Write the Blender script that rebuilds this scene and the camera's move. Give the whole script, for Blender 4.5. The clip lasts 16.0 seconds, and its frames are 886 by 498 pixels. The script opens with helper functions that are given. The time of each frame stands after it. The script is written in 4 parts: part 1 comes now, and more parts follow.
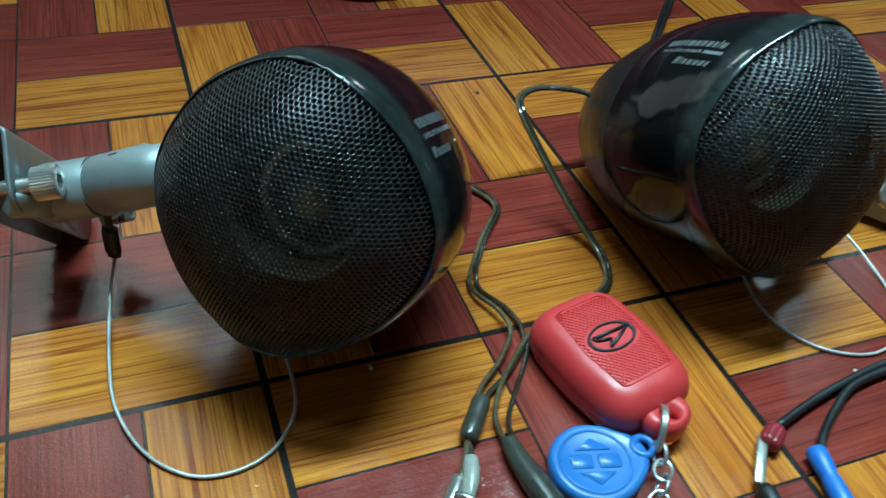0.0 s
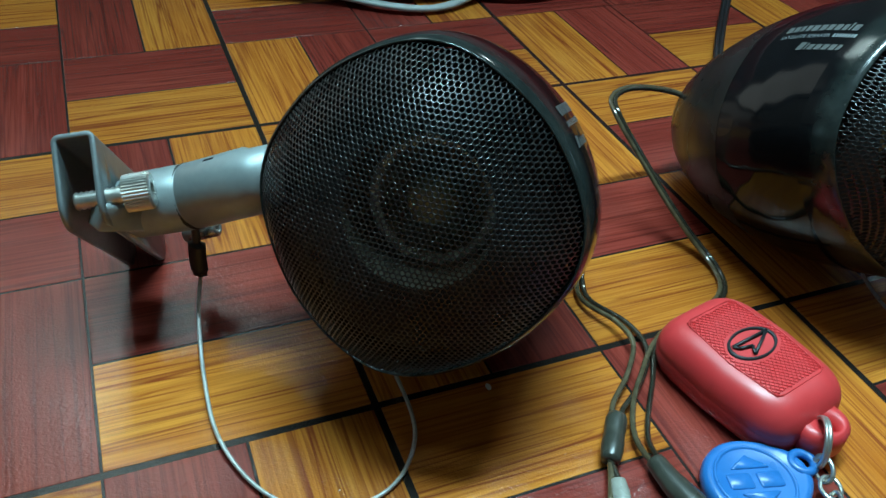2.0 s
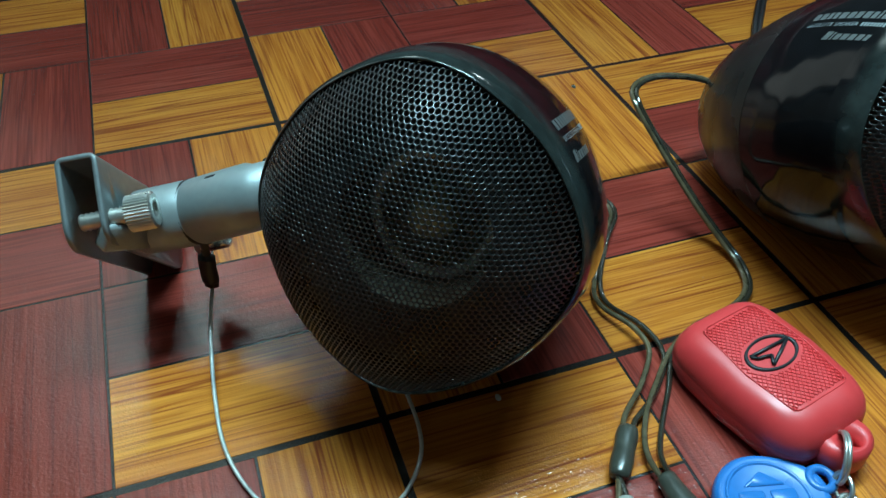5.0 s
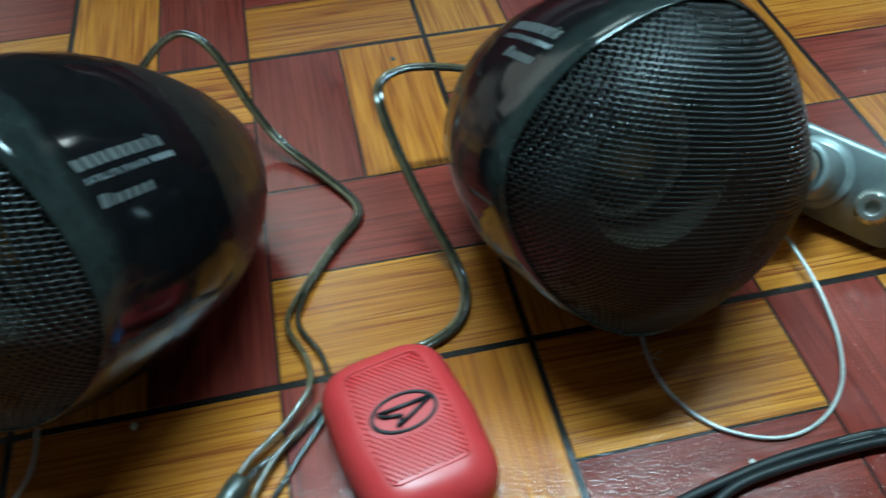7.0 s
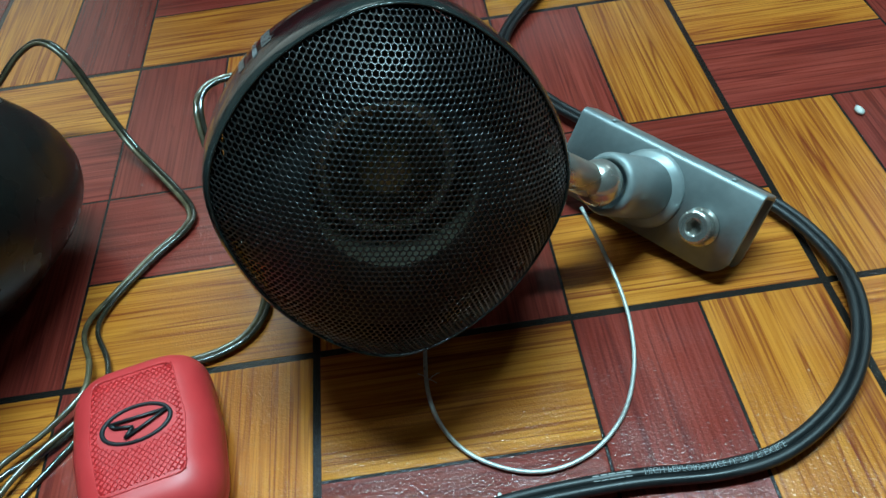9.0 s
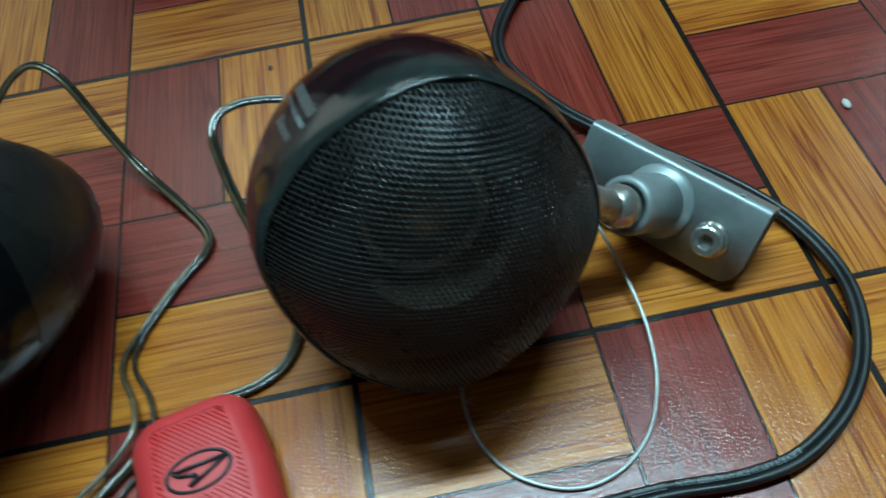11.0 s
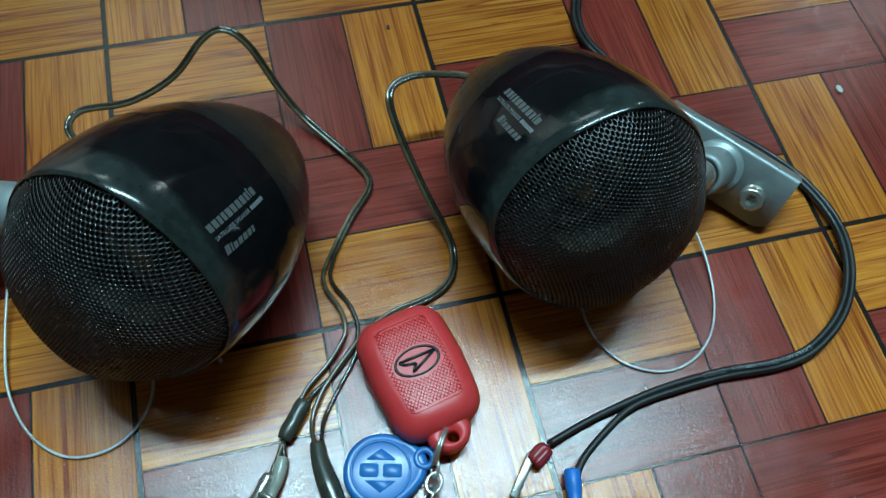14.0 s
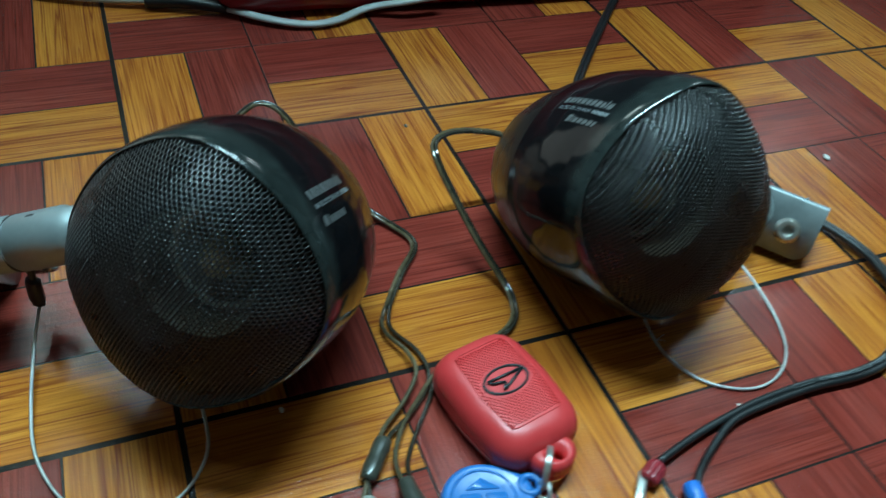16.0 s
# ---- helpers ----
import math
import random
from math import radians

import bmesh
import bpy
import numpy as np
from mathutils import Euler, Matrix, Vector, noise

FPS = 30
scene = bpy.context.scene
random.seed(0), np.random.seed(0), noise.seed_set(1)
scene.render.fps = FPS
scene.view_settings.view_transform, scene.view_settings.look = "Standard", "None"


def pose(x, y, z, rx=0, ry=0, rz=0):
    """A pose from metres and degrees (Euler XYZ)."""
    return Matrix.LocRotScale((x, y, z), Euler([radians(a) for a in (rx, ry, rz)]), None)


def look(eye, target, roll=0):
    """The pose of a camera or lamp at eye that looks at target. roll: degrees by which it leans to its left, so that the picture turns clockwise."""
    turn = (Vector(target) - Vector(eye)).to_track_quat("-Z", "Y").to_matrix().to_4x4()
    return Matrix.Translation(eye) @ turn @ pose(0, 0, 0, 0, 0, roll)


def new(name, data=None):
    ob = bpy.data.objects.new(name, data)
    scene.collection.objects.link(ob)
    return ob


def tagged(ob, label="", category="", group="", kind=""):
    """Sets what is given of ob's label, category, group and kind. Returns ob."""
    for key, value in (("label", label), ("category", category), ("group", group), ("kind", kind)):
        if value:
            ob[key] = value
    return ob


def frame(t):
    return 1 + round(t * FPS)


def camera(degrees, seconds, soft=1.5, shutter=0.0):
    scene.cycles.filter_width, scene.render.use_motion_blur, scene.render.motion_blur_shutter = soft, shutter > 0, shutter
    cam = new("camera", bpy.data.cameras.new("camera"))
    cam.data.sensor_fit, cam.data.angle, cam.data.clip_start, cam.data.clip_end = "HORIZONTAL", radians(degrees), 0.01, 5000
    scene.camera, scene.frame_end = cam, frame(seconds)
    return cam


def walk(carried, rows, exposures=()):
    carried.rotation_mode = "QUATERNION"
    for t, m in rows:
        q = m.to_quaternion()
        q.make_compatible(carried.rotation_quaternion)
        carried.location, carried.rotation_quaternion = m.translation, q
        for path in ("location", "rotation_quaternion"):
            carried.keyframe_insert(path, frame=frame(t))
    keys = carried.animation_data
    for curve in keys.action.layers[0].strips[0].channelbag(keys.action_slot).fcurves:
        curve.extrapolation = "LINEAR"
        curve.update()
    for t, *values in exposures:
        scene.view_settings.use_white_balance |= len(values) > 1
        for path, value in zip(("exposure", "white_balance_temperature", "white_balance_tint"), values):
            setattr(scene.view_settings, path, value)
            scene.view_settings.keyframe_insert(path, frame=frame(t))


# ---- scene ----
cam = camera(56.35, 16.0, shutter=0.5)
PATH = [
    (0, (-0.17079, -0.17309, 0.21123), (-0.01694, 0.16908, -0.11929), 6.35),
    (0.5, (-0.18813, -0.15955, 0.18836), (-0.01939, 0.18928, -0.12762), 6.67),
    (1, (-0.19948, -0.15115, 0.18688), (-0.02910, 0.20063, -0.12493), 6.32),
    (1.5, (-0.19999, -0.15000, 0.18750), (-0.03203, 0.20327, -0.12394), 5.75),
    (2, (-0.20235, -0.14979, 0.18696), (-0.03860, 0.20414, -0.12596), 5.01),
    (2.5, (-0.20442, -0.14998, 0.18748), (-0.04335, 0.20511, -0.12552), 4.39),
    (3, (-0.20340, -0.15168, 0.18767), (-0.04768, 0.20544, -0.12572), 3.54),
    (5.3, (-0.17856, -0.14301, 0.19667), (-0.06198, 0.20635, -0.14149), -0.09),
    (5.5, (-0.17471, -0.14424, 0.19610), (-0.06639, 0.20352, -0.14643), -0.43),
    (6, (-0.15149, -0.14451, 0.20588), (-0.07001, 0.19489, -0.15212), -1.56),
    (6.5, (-0.09855, -0.13839, 0.20473), (-0.03504, 0.19680, -0.16080), -2.99),
    (7, (-0.05098, -0.13816, 0.20320), (0.01553, 0.22349, -0.20580), -2.23),
    (7.5, (-0.01561, -0.13798, 0.19832), (0.04011, 0.22099, -0.21465), -3.06),
    (8, (0.00600, -0.13856, 0.19537), (0.03532, 0.23090, -0.21100), -5.65),
    (8.5, (0.03150, -0.14590, 0.19072), (0.03895, 0.23039, -0.21034), -7.68),
    (8.7, (0.04046, -0.14639, 0.19185), (0.04178, 0.22972, -0.20944), -8.23),
    (10.8, (0.03431, -0.13430, 0.21273), (0.05016, 0.17702, -0.17820), -8.34),
    (11, (0.02195, -0.12364, 0.22429), (0.04665, 0.17336, -0.17719), -7.61),
    (11.5, (-0.00815, -0.11689, 0.25927), (0.03296, 0.15249, -0.15995), -4.66),
    (12, (-0.03552, -0.11986, 0.27485), (0.01987, 0.12636, -0.15679), -0.65),
    (12.5, (-0.05783, -0.11722, 0.28967), (0.00571, 0.11372, -0.14923), 2.10),
    (13, (-0.06752, -0.11384, 0.30551), (0.00079, 0.10901, -0.13684), 3.86),
    (13.5, (-0.07024, -0.12043, 0.30959), (0.00215, 0.09736, -0.13463), 5.39),
    (14, (-0.07333, -0.12679, 0.31448), (0.00417, 0.08868, -0.13000), 6.88),
    (14.5, (-0.08180, -0.13589, 0.32049), (0.00564, 0.08457, -0.11969), 8.74),
    (15, (-0.09269, -0.15348, 0.32334), (0.01533, 0.08893, -0.10041), 9.93),
    (15.5, (-0.11672, -0.17435, 0.29946), (0.02002, 0.11417, -0.08532), 9.07),
    (16, (-0.14694, -0.17897, 0.24251), (0.01481, 0.15215, -0.09541), 7.22),
]
walk(cam, [(t, look(eye, target, roll)) for t, eye, target, roll in PATH],
     [(0, 0.22), (5.5, 0.22), (7.0, 0.05), (8.7, 0.05), (11, -0.28), (11.5, -0.65), (12, -0.75), (13, -0.6), (14.0, -0.45), (15, -0.5), (16, 0.0)])

# ---- world and light ----
world = bpy.data.worlds.new("world")
scene.world = world
world.use_nodes = True
world.node_tree.nodes["Background"].inputs[0].default_value = (0.75, 0.9, 0.85, 1)
world.node_tree.nodes["Background"].inputs[1].default_value = 0.02
scene.view_settings.exposure = 0.0
LAMP_POWER, SIDE_POWER, WINDOW_GLOW, HAZE_GLOW = 7.0, 3.2, 7.0, 0.75
LAMP_AT, SIDE_AT = Vector((0.080, 0.215, 1.40)), Vector((1.78, 1.45, 1.62))


def lamp(name, at, target, power, size_x, size_y, color):
    data = bpy.data.lights.new(name, "AREA")
    data.shape, data.size, data.size_y, data.energy, data.color = "RECTANGLE", size_x, size_y, power, color
    ob = new(name, data)
    ob.matrix_world = look(at, target)
    return data


# aimed at the near floor and narrowed to dim the far floor; no hood exists
lamp("ceiling_light_glow", LAMP_AT + Vector((0, 0, -0.06)), (0.06, -0.34, 0), LAMP_POWER, 0.90, 0.09, (0.575, 1.0, 1.14)).spread = radians(72)
lamp("wall_light_glow", SIDE_AT + Vector((-0.05, -0.04, 0)), (0, 0, 0), SIDE_POWER, 0.12, 0.12, (0.8, 1.0, 1.05))


# ---- material helpers ----
def material(name, color, rough=0.5, metal=0.0):
    m = bpy.data.materials.new(name)
    m.use_nodes = True
    nt = m.node_tree
    b = nt.nodes["Principled BSDF"]
    b.inputs["Base Color"].default_value = (*color, 1)
    b.inputs["Roughness"].default_value = rough
    b.inputs["Metallic"].default_value = metal
    return m, nt, b


def node(nt, kind, **values):
    n = nt.nodes.new(kind)
    for key, v in values.items():
        if key in n.inputs:
            n.inputs[key].default_value = v
    return n


def object_coords(nt, scale=(1, 1, 1)):
    tc = nt.nodes.new("ShaderNodeTexCoord")
    mp = nt.nodes.new("ShaderNodeMapping")
    mp.inputs["Scale"].default_value = scale
    nt.links.new(tc.outputs["Object"], mp.inputs["Vector"])
    return mp


def ramp(nt, stops):
    r = nt.nodes.new("ShaderNodeValToRGB")
    e = r.color_ramp.elements
    while len(e) < len(stops):
        e.new(0.5)
    for item, (at, c) in zip(e, stops):
        item.position, item.color = at, (*c, 1)
    return r


def add_bump(nt, b, src, strength, distance):
    bp = node(nt, "ShaderNodeBump", Strength=strength, Distance=distance)
    nt.links.new(src, bp.inputs["Height"])
    nt.links.new(bp.outputs["Normal"], b.inputs["Normal"])
    return bp


def worn(name, color, rough, metal=0.0, scale=300.0, vary=0.25, bump=0.1, bump_size=0.0002, coat=0.0, rough_vary=0.12):
    """A plain painted, moulded or metal surface with faint grime at two scales and fine relief."""
    m, nt, b = material(name, color, rough, metal)
    mp = object_coords(nt)
    big = node(nt, "ShaderNodeTexNoise", Scale=scale * 0.15, Detail=3.0)
    fine = node(nt, "ShaderNodeTexNoise", Scale=scale, Detail=4.0)
    nt.links.new(mp.outputs[0], big.inputs["Vector"])
    nt.links.new(mp.outputs[0], fine.inputs["Vector"])
    add = nt.nodes.new("ShaderNodeMath")
    add.operation = "ADD"
    nt.links.new(big.outputs[0], add.inputs[0])
    nt.links.new(fine.outputs[0], add.inputs[1])
    r = ramp(nt, [(0.3, tuple(c * (1 - vary) for c in color)), (0.7, tuple(min(1, c * (1 + vary)) for c in color))])
    half = nt.nodes.new("ShaderNodeMath")
    half.operation = "MULTIPLY"
    half.inputs[1].default_value = 0.5
    nt.links.new(add.outputs[0], half.inputs[0])
    nt.links.new(half.outputs[0], r.inputs[0])
    nt.links.new(r.outputs[0], b.inputs["Base Color"])
    mr = node(nt, "ShaderNodeMapRange")
    mr.inputs["From Min"].default_value, mr.inputs["From Max"].default_value = 0.3, 0.7
    mr.inputs["To Min"].default_value, mr.inputs["To Max"].default_value = max(0.02, rough - rough_vary), min(1, rough + rough_vary)
    nt.links.new(big.outputs[0], mr.inputs["Value"])
    nt.links.new(mr.outputs[0], b.inputs["Roughness"])
    if bump:
        add_bump(nt, b, fine.outputs[0], bump, bump_size)
    b.inputs["Coat Weight"].default_value = coat
    return m


def wood(name, light, mid, dark, streak):
    """Printed wood grain along local x, with long dark streaks, on an embossed vinyl skin."""
    m, nt, b = material(name, mid, 0.3)
    tc = nt.nodes.new("ShaderNodeTexCoord")
    info = nt.nodes.new("ShaderNodeObjectInfo")
    geo = nt.nodes.new("ShaderNodeNewGeometry")
    rnd = nt.nodes.new("ShaderNodeMath")
    rnd.operation = "ADD"
    nt.links.new(info.outputs["Random"], rnd.inputs[0])
    nt.links.new(geo.outputs["Random Per Island"], rnd.inputs[1])
    shift = nt.nodes.new("ShaderNodeCombineXYZ")
    for k, axis in ((3.1, "X"), (7.7, "Y"), (5.3, "Z")):
        mul = nt.nodes.new("ShaderNodeMath")
        mul.operation = "MULTIPLY"
        mul.inputs[1].default_value = k
        nt.links.new(rnd.outputs[0], mul.inputs[0])
        nt.links.new(mul.outputs[0], shift.inputs[axis])
    vec = nt.nodes.new("ShaderNodeVectorMath")
    vec.operation = "ADD"
    nt.links.new(tc.outputs["Object"], vec.inputs[0])
    nt.links.new(shift.outputs[0], vec.inputs[1])

    def grain(sx, sy, detail, distort):
        mp = nt.nodes.new("ShaderNodeMapping")
        mp.inputs["Scale"].default_value = (sx, sy, 1)
        nt.links.new(vec.outputs[0], mp.inputs["Vector"])
        n = node(nt, "ShaderNodeTexNoise", Scale=1.0, Detail=detail, Distortion=distort)
        nt.links.new(mp.outputs[0], n.inputs["Vector"])
        return n

    vein, thread = grain(2.4, 95, 2.0, 0.12), grain(5.0, 170, 2.0, 0.15)
    broad, fine, line, hair = grain(7, 60, 3, 0.3), grain(30, 1100, 5, 0.2), grain(8, 300, 2, 0.3), grain(14, 850, 2, 0.2)
    r = ramp(nt, [(0.25, dark), (0.5, mid), (0.75, light)])
    nt.links.new(broad.outputs[0], r.inputs[0])
    f = ramp(nt, [(0.3, (0.60, 0.46, 0.40)), (0.6, (1.0, 1.0, 1.0))])
    nt.links.new(fine.outputs[0], f.inputs[0])
    last = nt.nodes.new("ShaderNodeMixRGB")
    last.blend_type = "MULTIPLY"
    last.inputs[0].default_value = 0.8
    nt.links.new(r.outputs[0], last.inputs[1])
    nt.links.new(f.outputs[0], last.inputs[2])
    for src, lo, hi, share in ((line, 0.60, 0.66, 0.3), (hair, 0.55, 0.65, 0.65), (thread, 0.488, 0.512, 0.45), (vein, 0.486, 0.514, 0.8)):
        if src in (vein, thread):
            st = ramp(nt, [(lo, (0, 0, 0)), (0.5, (1, 1, 1)), (hi, (0, 0, 0))])
        else:
            st = ramp(nt, [(lo, (0, 0, 0)), (hi, (1, 1, 1))])
        nt.links.new(src.outputs[0], st.inputs[0])
        amount = nt.nodes.new("ShaderNodeMath")
        amount.operation = "MULTIPLY"
        amount.inputs[1].default_value = share
        nt.links.new(st.outputs[0], amount.inputs[0])
        mix2 = nt.nodes.new("ShaderNodeMixRGB")
        nt.links.new(amount.outputs[0], mix2.inputs[0])
        nt.links.new(last.outputs[0], mix2.inputs[1])
        mix2.inputs[2].default_value = (*streak, 1)
        last = mix2
    tone = nt.nodes.new("ShaderNodeHueSaturation")
    val = nt.nodes.new("ShaderNodeMapRange")
    val.inputs["From Max"].default_value = 2.0
    val.inputs["To Min"].default_value, val.inputs["To Max"].default_value = 0.82, 1.18
    nt.links.new(rnd.outputs[0], val.inputs["Value"])
    nt.links.new(val.outputs[0], tone.inputs["Value"])
    nt.links.new(mix2.outputs[0], tone.inputs["Color"])
    nt.links.new(tone.outputs[0], b.inputs["Base Color"])
    skin_bump(nt, b)
    return m


def skin_bump(nt, b):
    tc = nt.nodes.new("ShaderNodeNewGeometry")
    v = node(nt, "ShaderNodeTexNoise", Scale=1150.0, Detail=2.0, Distortion=0.9)
    w = node(nt, "ShaderNodeTexNoise", Scale=60.0, Detail=2.0)
    for n in (v, w):
        nt.links.new(tc.outputs["Position"], n.inputs["Vector"])
    add_bump(nt, b, v.outputs[0], FLOOR_BUMP, 0.0005)
    mr = node(nt, "ShaderNodeMapRange")
    mr.inputs["From Min"].default_value, mr.inputs["From Max"].default_value = 0.3, 0.7
    mr.inputs["To Min"].default_value, mr.inputs["To Max"].default_value = FLOOR_ROUGH - 0.05, FLOOR_ROUGH + 0.07
    nt.links.new(w.outputs[0], mr.inputs["Value"])
    nt.links.new(mr.outputs[0], b.inputs["Roughness"])


FLOOR_BUMP, FLOOR_ROUGH = 0.22, 0.155
ORANGE = wood("orange_wood_vinyl", (0.65, 0.248, 0.035), (0.57, 0.192, 0.027), (0.48, 0.143, 0.020), (0.17, 0.022, 0.009))
RED = wood("red_wood_vinyl", (0.30, 0.050, 0.033), (0.245, 0.037, 0.026), (0.185, 0.026, 0.019), (0.10, 0.014, 0.011))
JOINT, _nt, _b = material("dark_joint", (0.016, 0.012, 0.010), 0.35)
skin_bump(_nt, _b)
WALL_PAINT = worn("pale_wall_paint", (0.40, 0.44, 0.43), 0.7, scale=40, vary=0.06)
CEILING_PAINT = worn("ceiling_paint", (0.45, 0.48, 0.47), 0.8, scale=30, vary=0.05)
GLOSS_BLACK = worn("gloss_black_plastic", (0.006, 0.006, 0.007), 0.10, scale=260, vary=0.4, bump=0.02, coat=0.0, rough_vary=0.03)
CAP_BLACK = worn("smoked_black_plastic", (0.015, 0.016, 0.015), 0.27, scale=260, vary=0.3, bump=0.03, coat=0.0, rough_vary=0.05)
# paler than the gloss body: the room's reflection is put into this colour
BEZEL_BLACK = worn("black_plastic_sheen_band", (0.018, 0.024, 0.023), 0.2, scale=300, vary=0.5, bump=0.03)


def sheen_edge(m, z0, z1):
    """Lets a material's painted sheen, a paler satin in place of the room's reflection, pass into plain gloss between
    two heights of its own z, with a ragged edge.
    """
    nt = m.node_tree
    b = nt.nodes["Principled BSDF"]
    tc = nt.nodes.new("ShaderNodeTexCoord")
    sep = nt.nodes.new("ShaderNodeSeparateXYZ")
    nt.links.new(tc.outputs["Object"], sep.inputs[0])
    edge_noise = node(nt, "ShaderNodeTexNoise", Scale=180.0, Detail=4.0)
    nt.links.new(tc.outputs["Object"], edge_noise.inputs["Vector"])
    wobble = node(nt, "ShaderNodeMath")
    wobble.operation = "MULTIPLY_ADD"
    wobble.inputs[1].default_value = 0.006
    nt.links.new(edge_noise.outputs[0], wobble.inputs[0])
    nt.links.new(sep.outputs["Z"], wobble.inputs[2])
    share = node(nt, "ShaderNodeMapRange")
    share.inputs["From Min"].default_value, share.inputs["From Max"].default_value = z0 + 0.003, z1 + 0.003
    nt.links.new(wobble.outputs[0], share.inputs["Value"])
    for socket, bare_gloss in (("Roughness", 0.08), ("Base Color", (0.006, 0.006, 0.007, 1))):
        old = b.inputs[socket].links[0].from_socket
        mix = nt.nodes.new("ShaderNodeMix" if socket == "Roughness" else "ShaderNodeMixRGB")
        if socket == "Roughness":
            mix.inputs["A"].default_value = bare_gloss
            nt.links.new(share.outputs[0], mix.inputs["Factor"])
            nt.links.new(old, mix.inputs["B"])
            nt.links.new(mix.outputs["Result"], b.inputs[socket])
        else:
            mix.inputs[1].default_value = bare_gloss
            nt.links.new(share.outputs[0], mix.inputs[0])
            nt.links.new(old, mix.inputs[2])
            nt.links.new(mix.outputs[0], b.inputs[socket])
    level = node(nt, "ShaderNodeMapRange")
    level.inputs["To Min"].default_value, level.inputs["To Max"].default_value = 0.32, 0.6
    nt.links.new(share.outputs[0], level.inputs["Value"])
    nt.links.new(level.outputs[0], b.inputs["Specular IOR Level"])


sheen_edge(BEZEL_BLACK, -0.0105, -0.0065)
GRILLE_METAL = worn("black_painted_mesh", (0.006, 0.007, 0.0075), 0.32, scale=500, vary=0.3, bump=0.05)
GRILLE_METAL.node_tree.nodes["Principled BSDF"].inputs["Specular IOR Level"].default_value = 0.52
for shiny, level in ((GLOSS_BLACK, 0.24), (CAP_BLACK, 0.25)):
    shiny.node_tree.nodes["Principled BSDF"].inputs["Specular IOR Level"].default_value = level
CONE_GREY = worn("grey_cone_paper", (0.17, 0.155, 0.10), 0.6, scale=700, vary=0.3)
THROAT_DARK = worn("dull_olive_throat", (0.045, 0.042, 0.028), 0.7, scale=600, vary=0.3)
CAP_OLIVE = worn("olive_dust_cap", (0.50, 0.47, 0.24), 0.5, scale=500, vary=0.2)
RING_GREY = worn("grey_rubber_ring", (0.72, 0.80, 0.72), 0.4, scale=500, vary=0.2)
INSIDE_BLACK = worn("matt_black", (0.008, 0.008, 0.008), 0.8, scale=200)
SILVER = worn("satin_silver_metal", (0.29, 0.335, 0.34), 0.42, metal=0.4, scale=420, vary=0.1, bump=0.06)
ZINC = worn("zinc_plated_sheet", (0.24, 0.275, 0.28), 0.38, metal=0.45, scale=420, vary=0.12, bump=0.06)
STEEL = worn("bright_steel", (0.58, 0.58, 0.54), 0.28, metal=0.85, scale=400, vary=0.15, bump=0.05)
WIRE_STEEL = worn("braided_steel_wire", (0.50, 0.51, 0.48), 0.38, metal=0.4, scale=900, vary=0.3, bump=0.4)
BLACK_RUBBER = worn("black_rubber", (0.009, 0.010, 0.011), 0.42, scale=300, vary=0.35, bump=0.08)
BROWN_WIRE = worn("smoked_clear_insulation", (0.030, 0.025, 0.017), 0.16, scale=260, vary=0.6, bump=0.02, coat=0.8)
COPPER_WIRE = worn("copper_seen_through_insulation", (0.105, 0.080, 0.045), 0.2, metal=0.2, scale=260, vary=0.6, bump=0.02, coat=0.8)
SHRINK = worn("dark_heat_shrink", (0.040, 0.040, 0.031), 0.3, scale=300, vary=0.5, bump=0.1, coat=0.15)
CLEAR_SLEEVE = worn("cloudy_clear_sleeve", (0.30, 0.30, 0.26), 0.25, scale=400, vary=0.3, bump=0.1)
RED_SILICONE = worn("red_silicone", (0.62, 0.040, 0.042), 0.42, scale=250, vary=0.07, bump=0.03)
RED_DARK = worn("dark_red_vinyl_sleeve", (0.24, 0.014, 0.022), 0.35, scale=300, vary=0.25, bump=0.08)
BLUE_PLASTIC = worn("blue_plastic", (0.020, 0.15, 0.43), 0.36, scale=300, vary=0.12, bump=0.05)
BLUE_SLEEVE = worn("blue_vinyl_sleeve", (0.008, 0.13, 0.46), 0.35, scale=300, vary=0.15, bump=0.06)
PRINT_BLACK = worn("black_print", (0.012, 0.012, 0.014), 0.45, scale=300)
PRINT_SILVER = worn("silver_print", (0.095, 0.10, 0.10), 0.4, scale=300, vary=0.1)
PRINT_GREY = worn("grey_print", (0.22, 0.24, 0.25), 0.5, scale=300, vary=0.2)
WHITE_WIRE = worn("white_cable_sleeve", (0.42, 0.44, 0.43), 0.4, scale=200, vary=0.1)
WHITE_CRUMB = worn("white_crumb", (0.6, 0.6, 0.55), 0.7, scale=900, vary=0.2, bump=0.3)
RED_CASE = worn("red_gloss_case", (0.26, 0.012, 0.016), 0.25, scale=60, vary=0.15, bump=0.02)
LAMP_BODY = worn("white_lamp_housing", (0.75, 0.76, 0.74), 0.4, scale=60, vary=0.05)


# ---- mesh helpers ----
def thing(name, label, category, m=Matrix(), group=""):
    ob = new(name)
    ob.matrix_world = m
    ob.empty_display_size = 0.01
    return tagged(ob, label, category, group)


def part(name, bm, mat, parent=None, label="", smooth=True, m=None):
    me = bpy.data.meshes.new(name)
    bmesh.ops.recalc_face_normals(bm, faces=bm.faces)
    bm.to_mesh(me)
    bm.free()
    me.materials.append(mat)
    if smooth:
        me.shade_smooth()
    ob = new(name, me)
    if parent is not None:
        ob.parent = parent
    if m is not None:
        ob.matrix_local = m
    if label:
        ob["label"] = label
    if name in ("emblem", "lettering", "grip_pattern"):
        ob["kind"] = "stuff"
    return ob


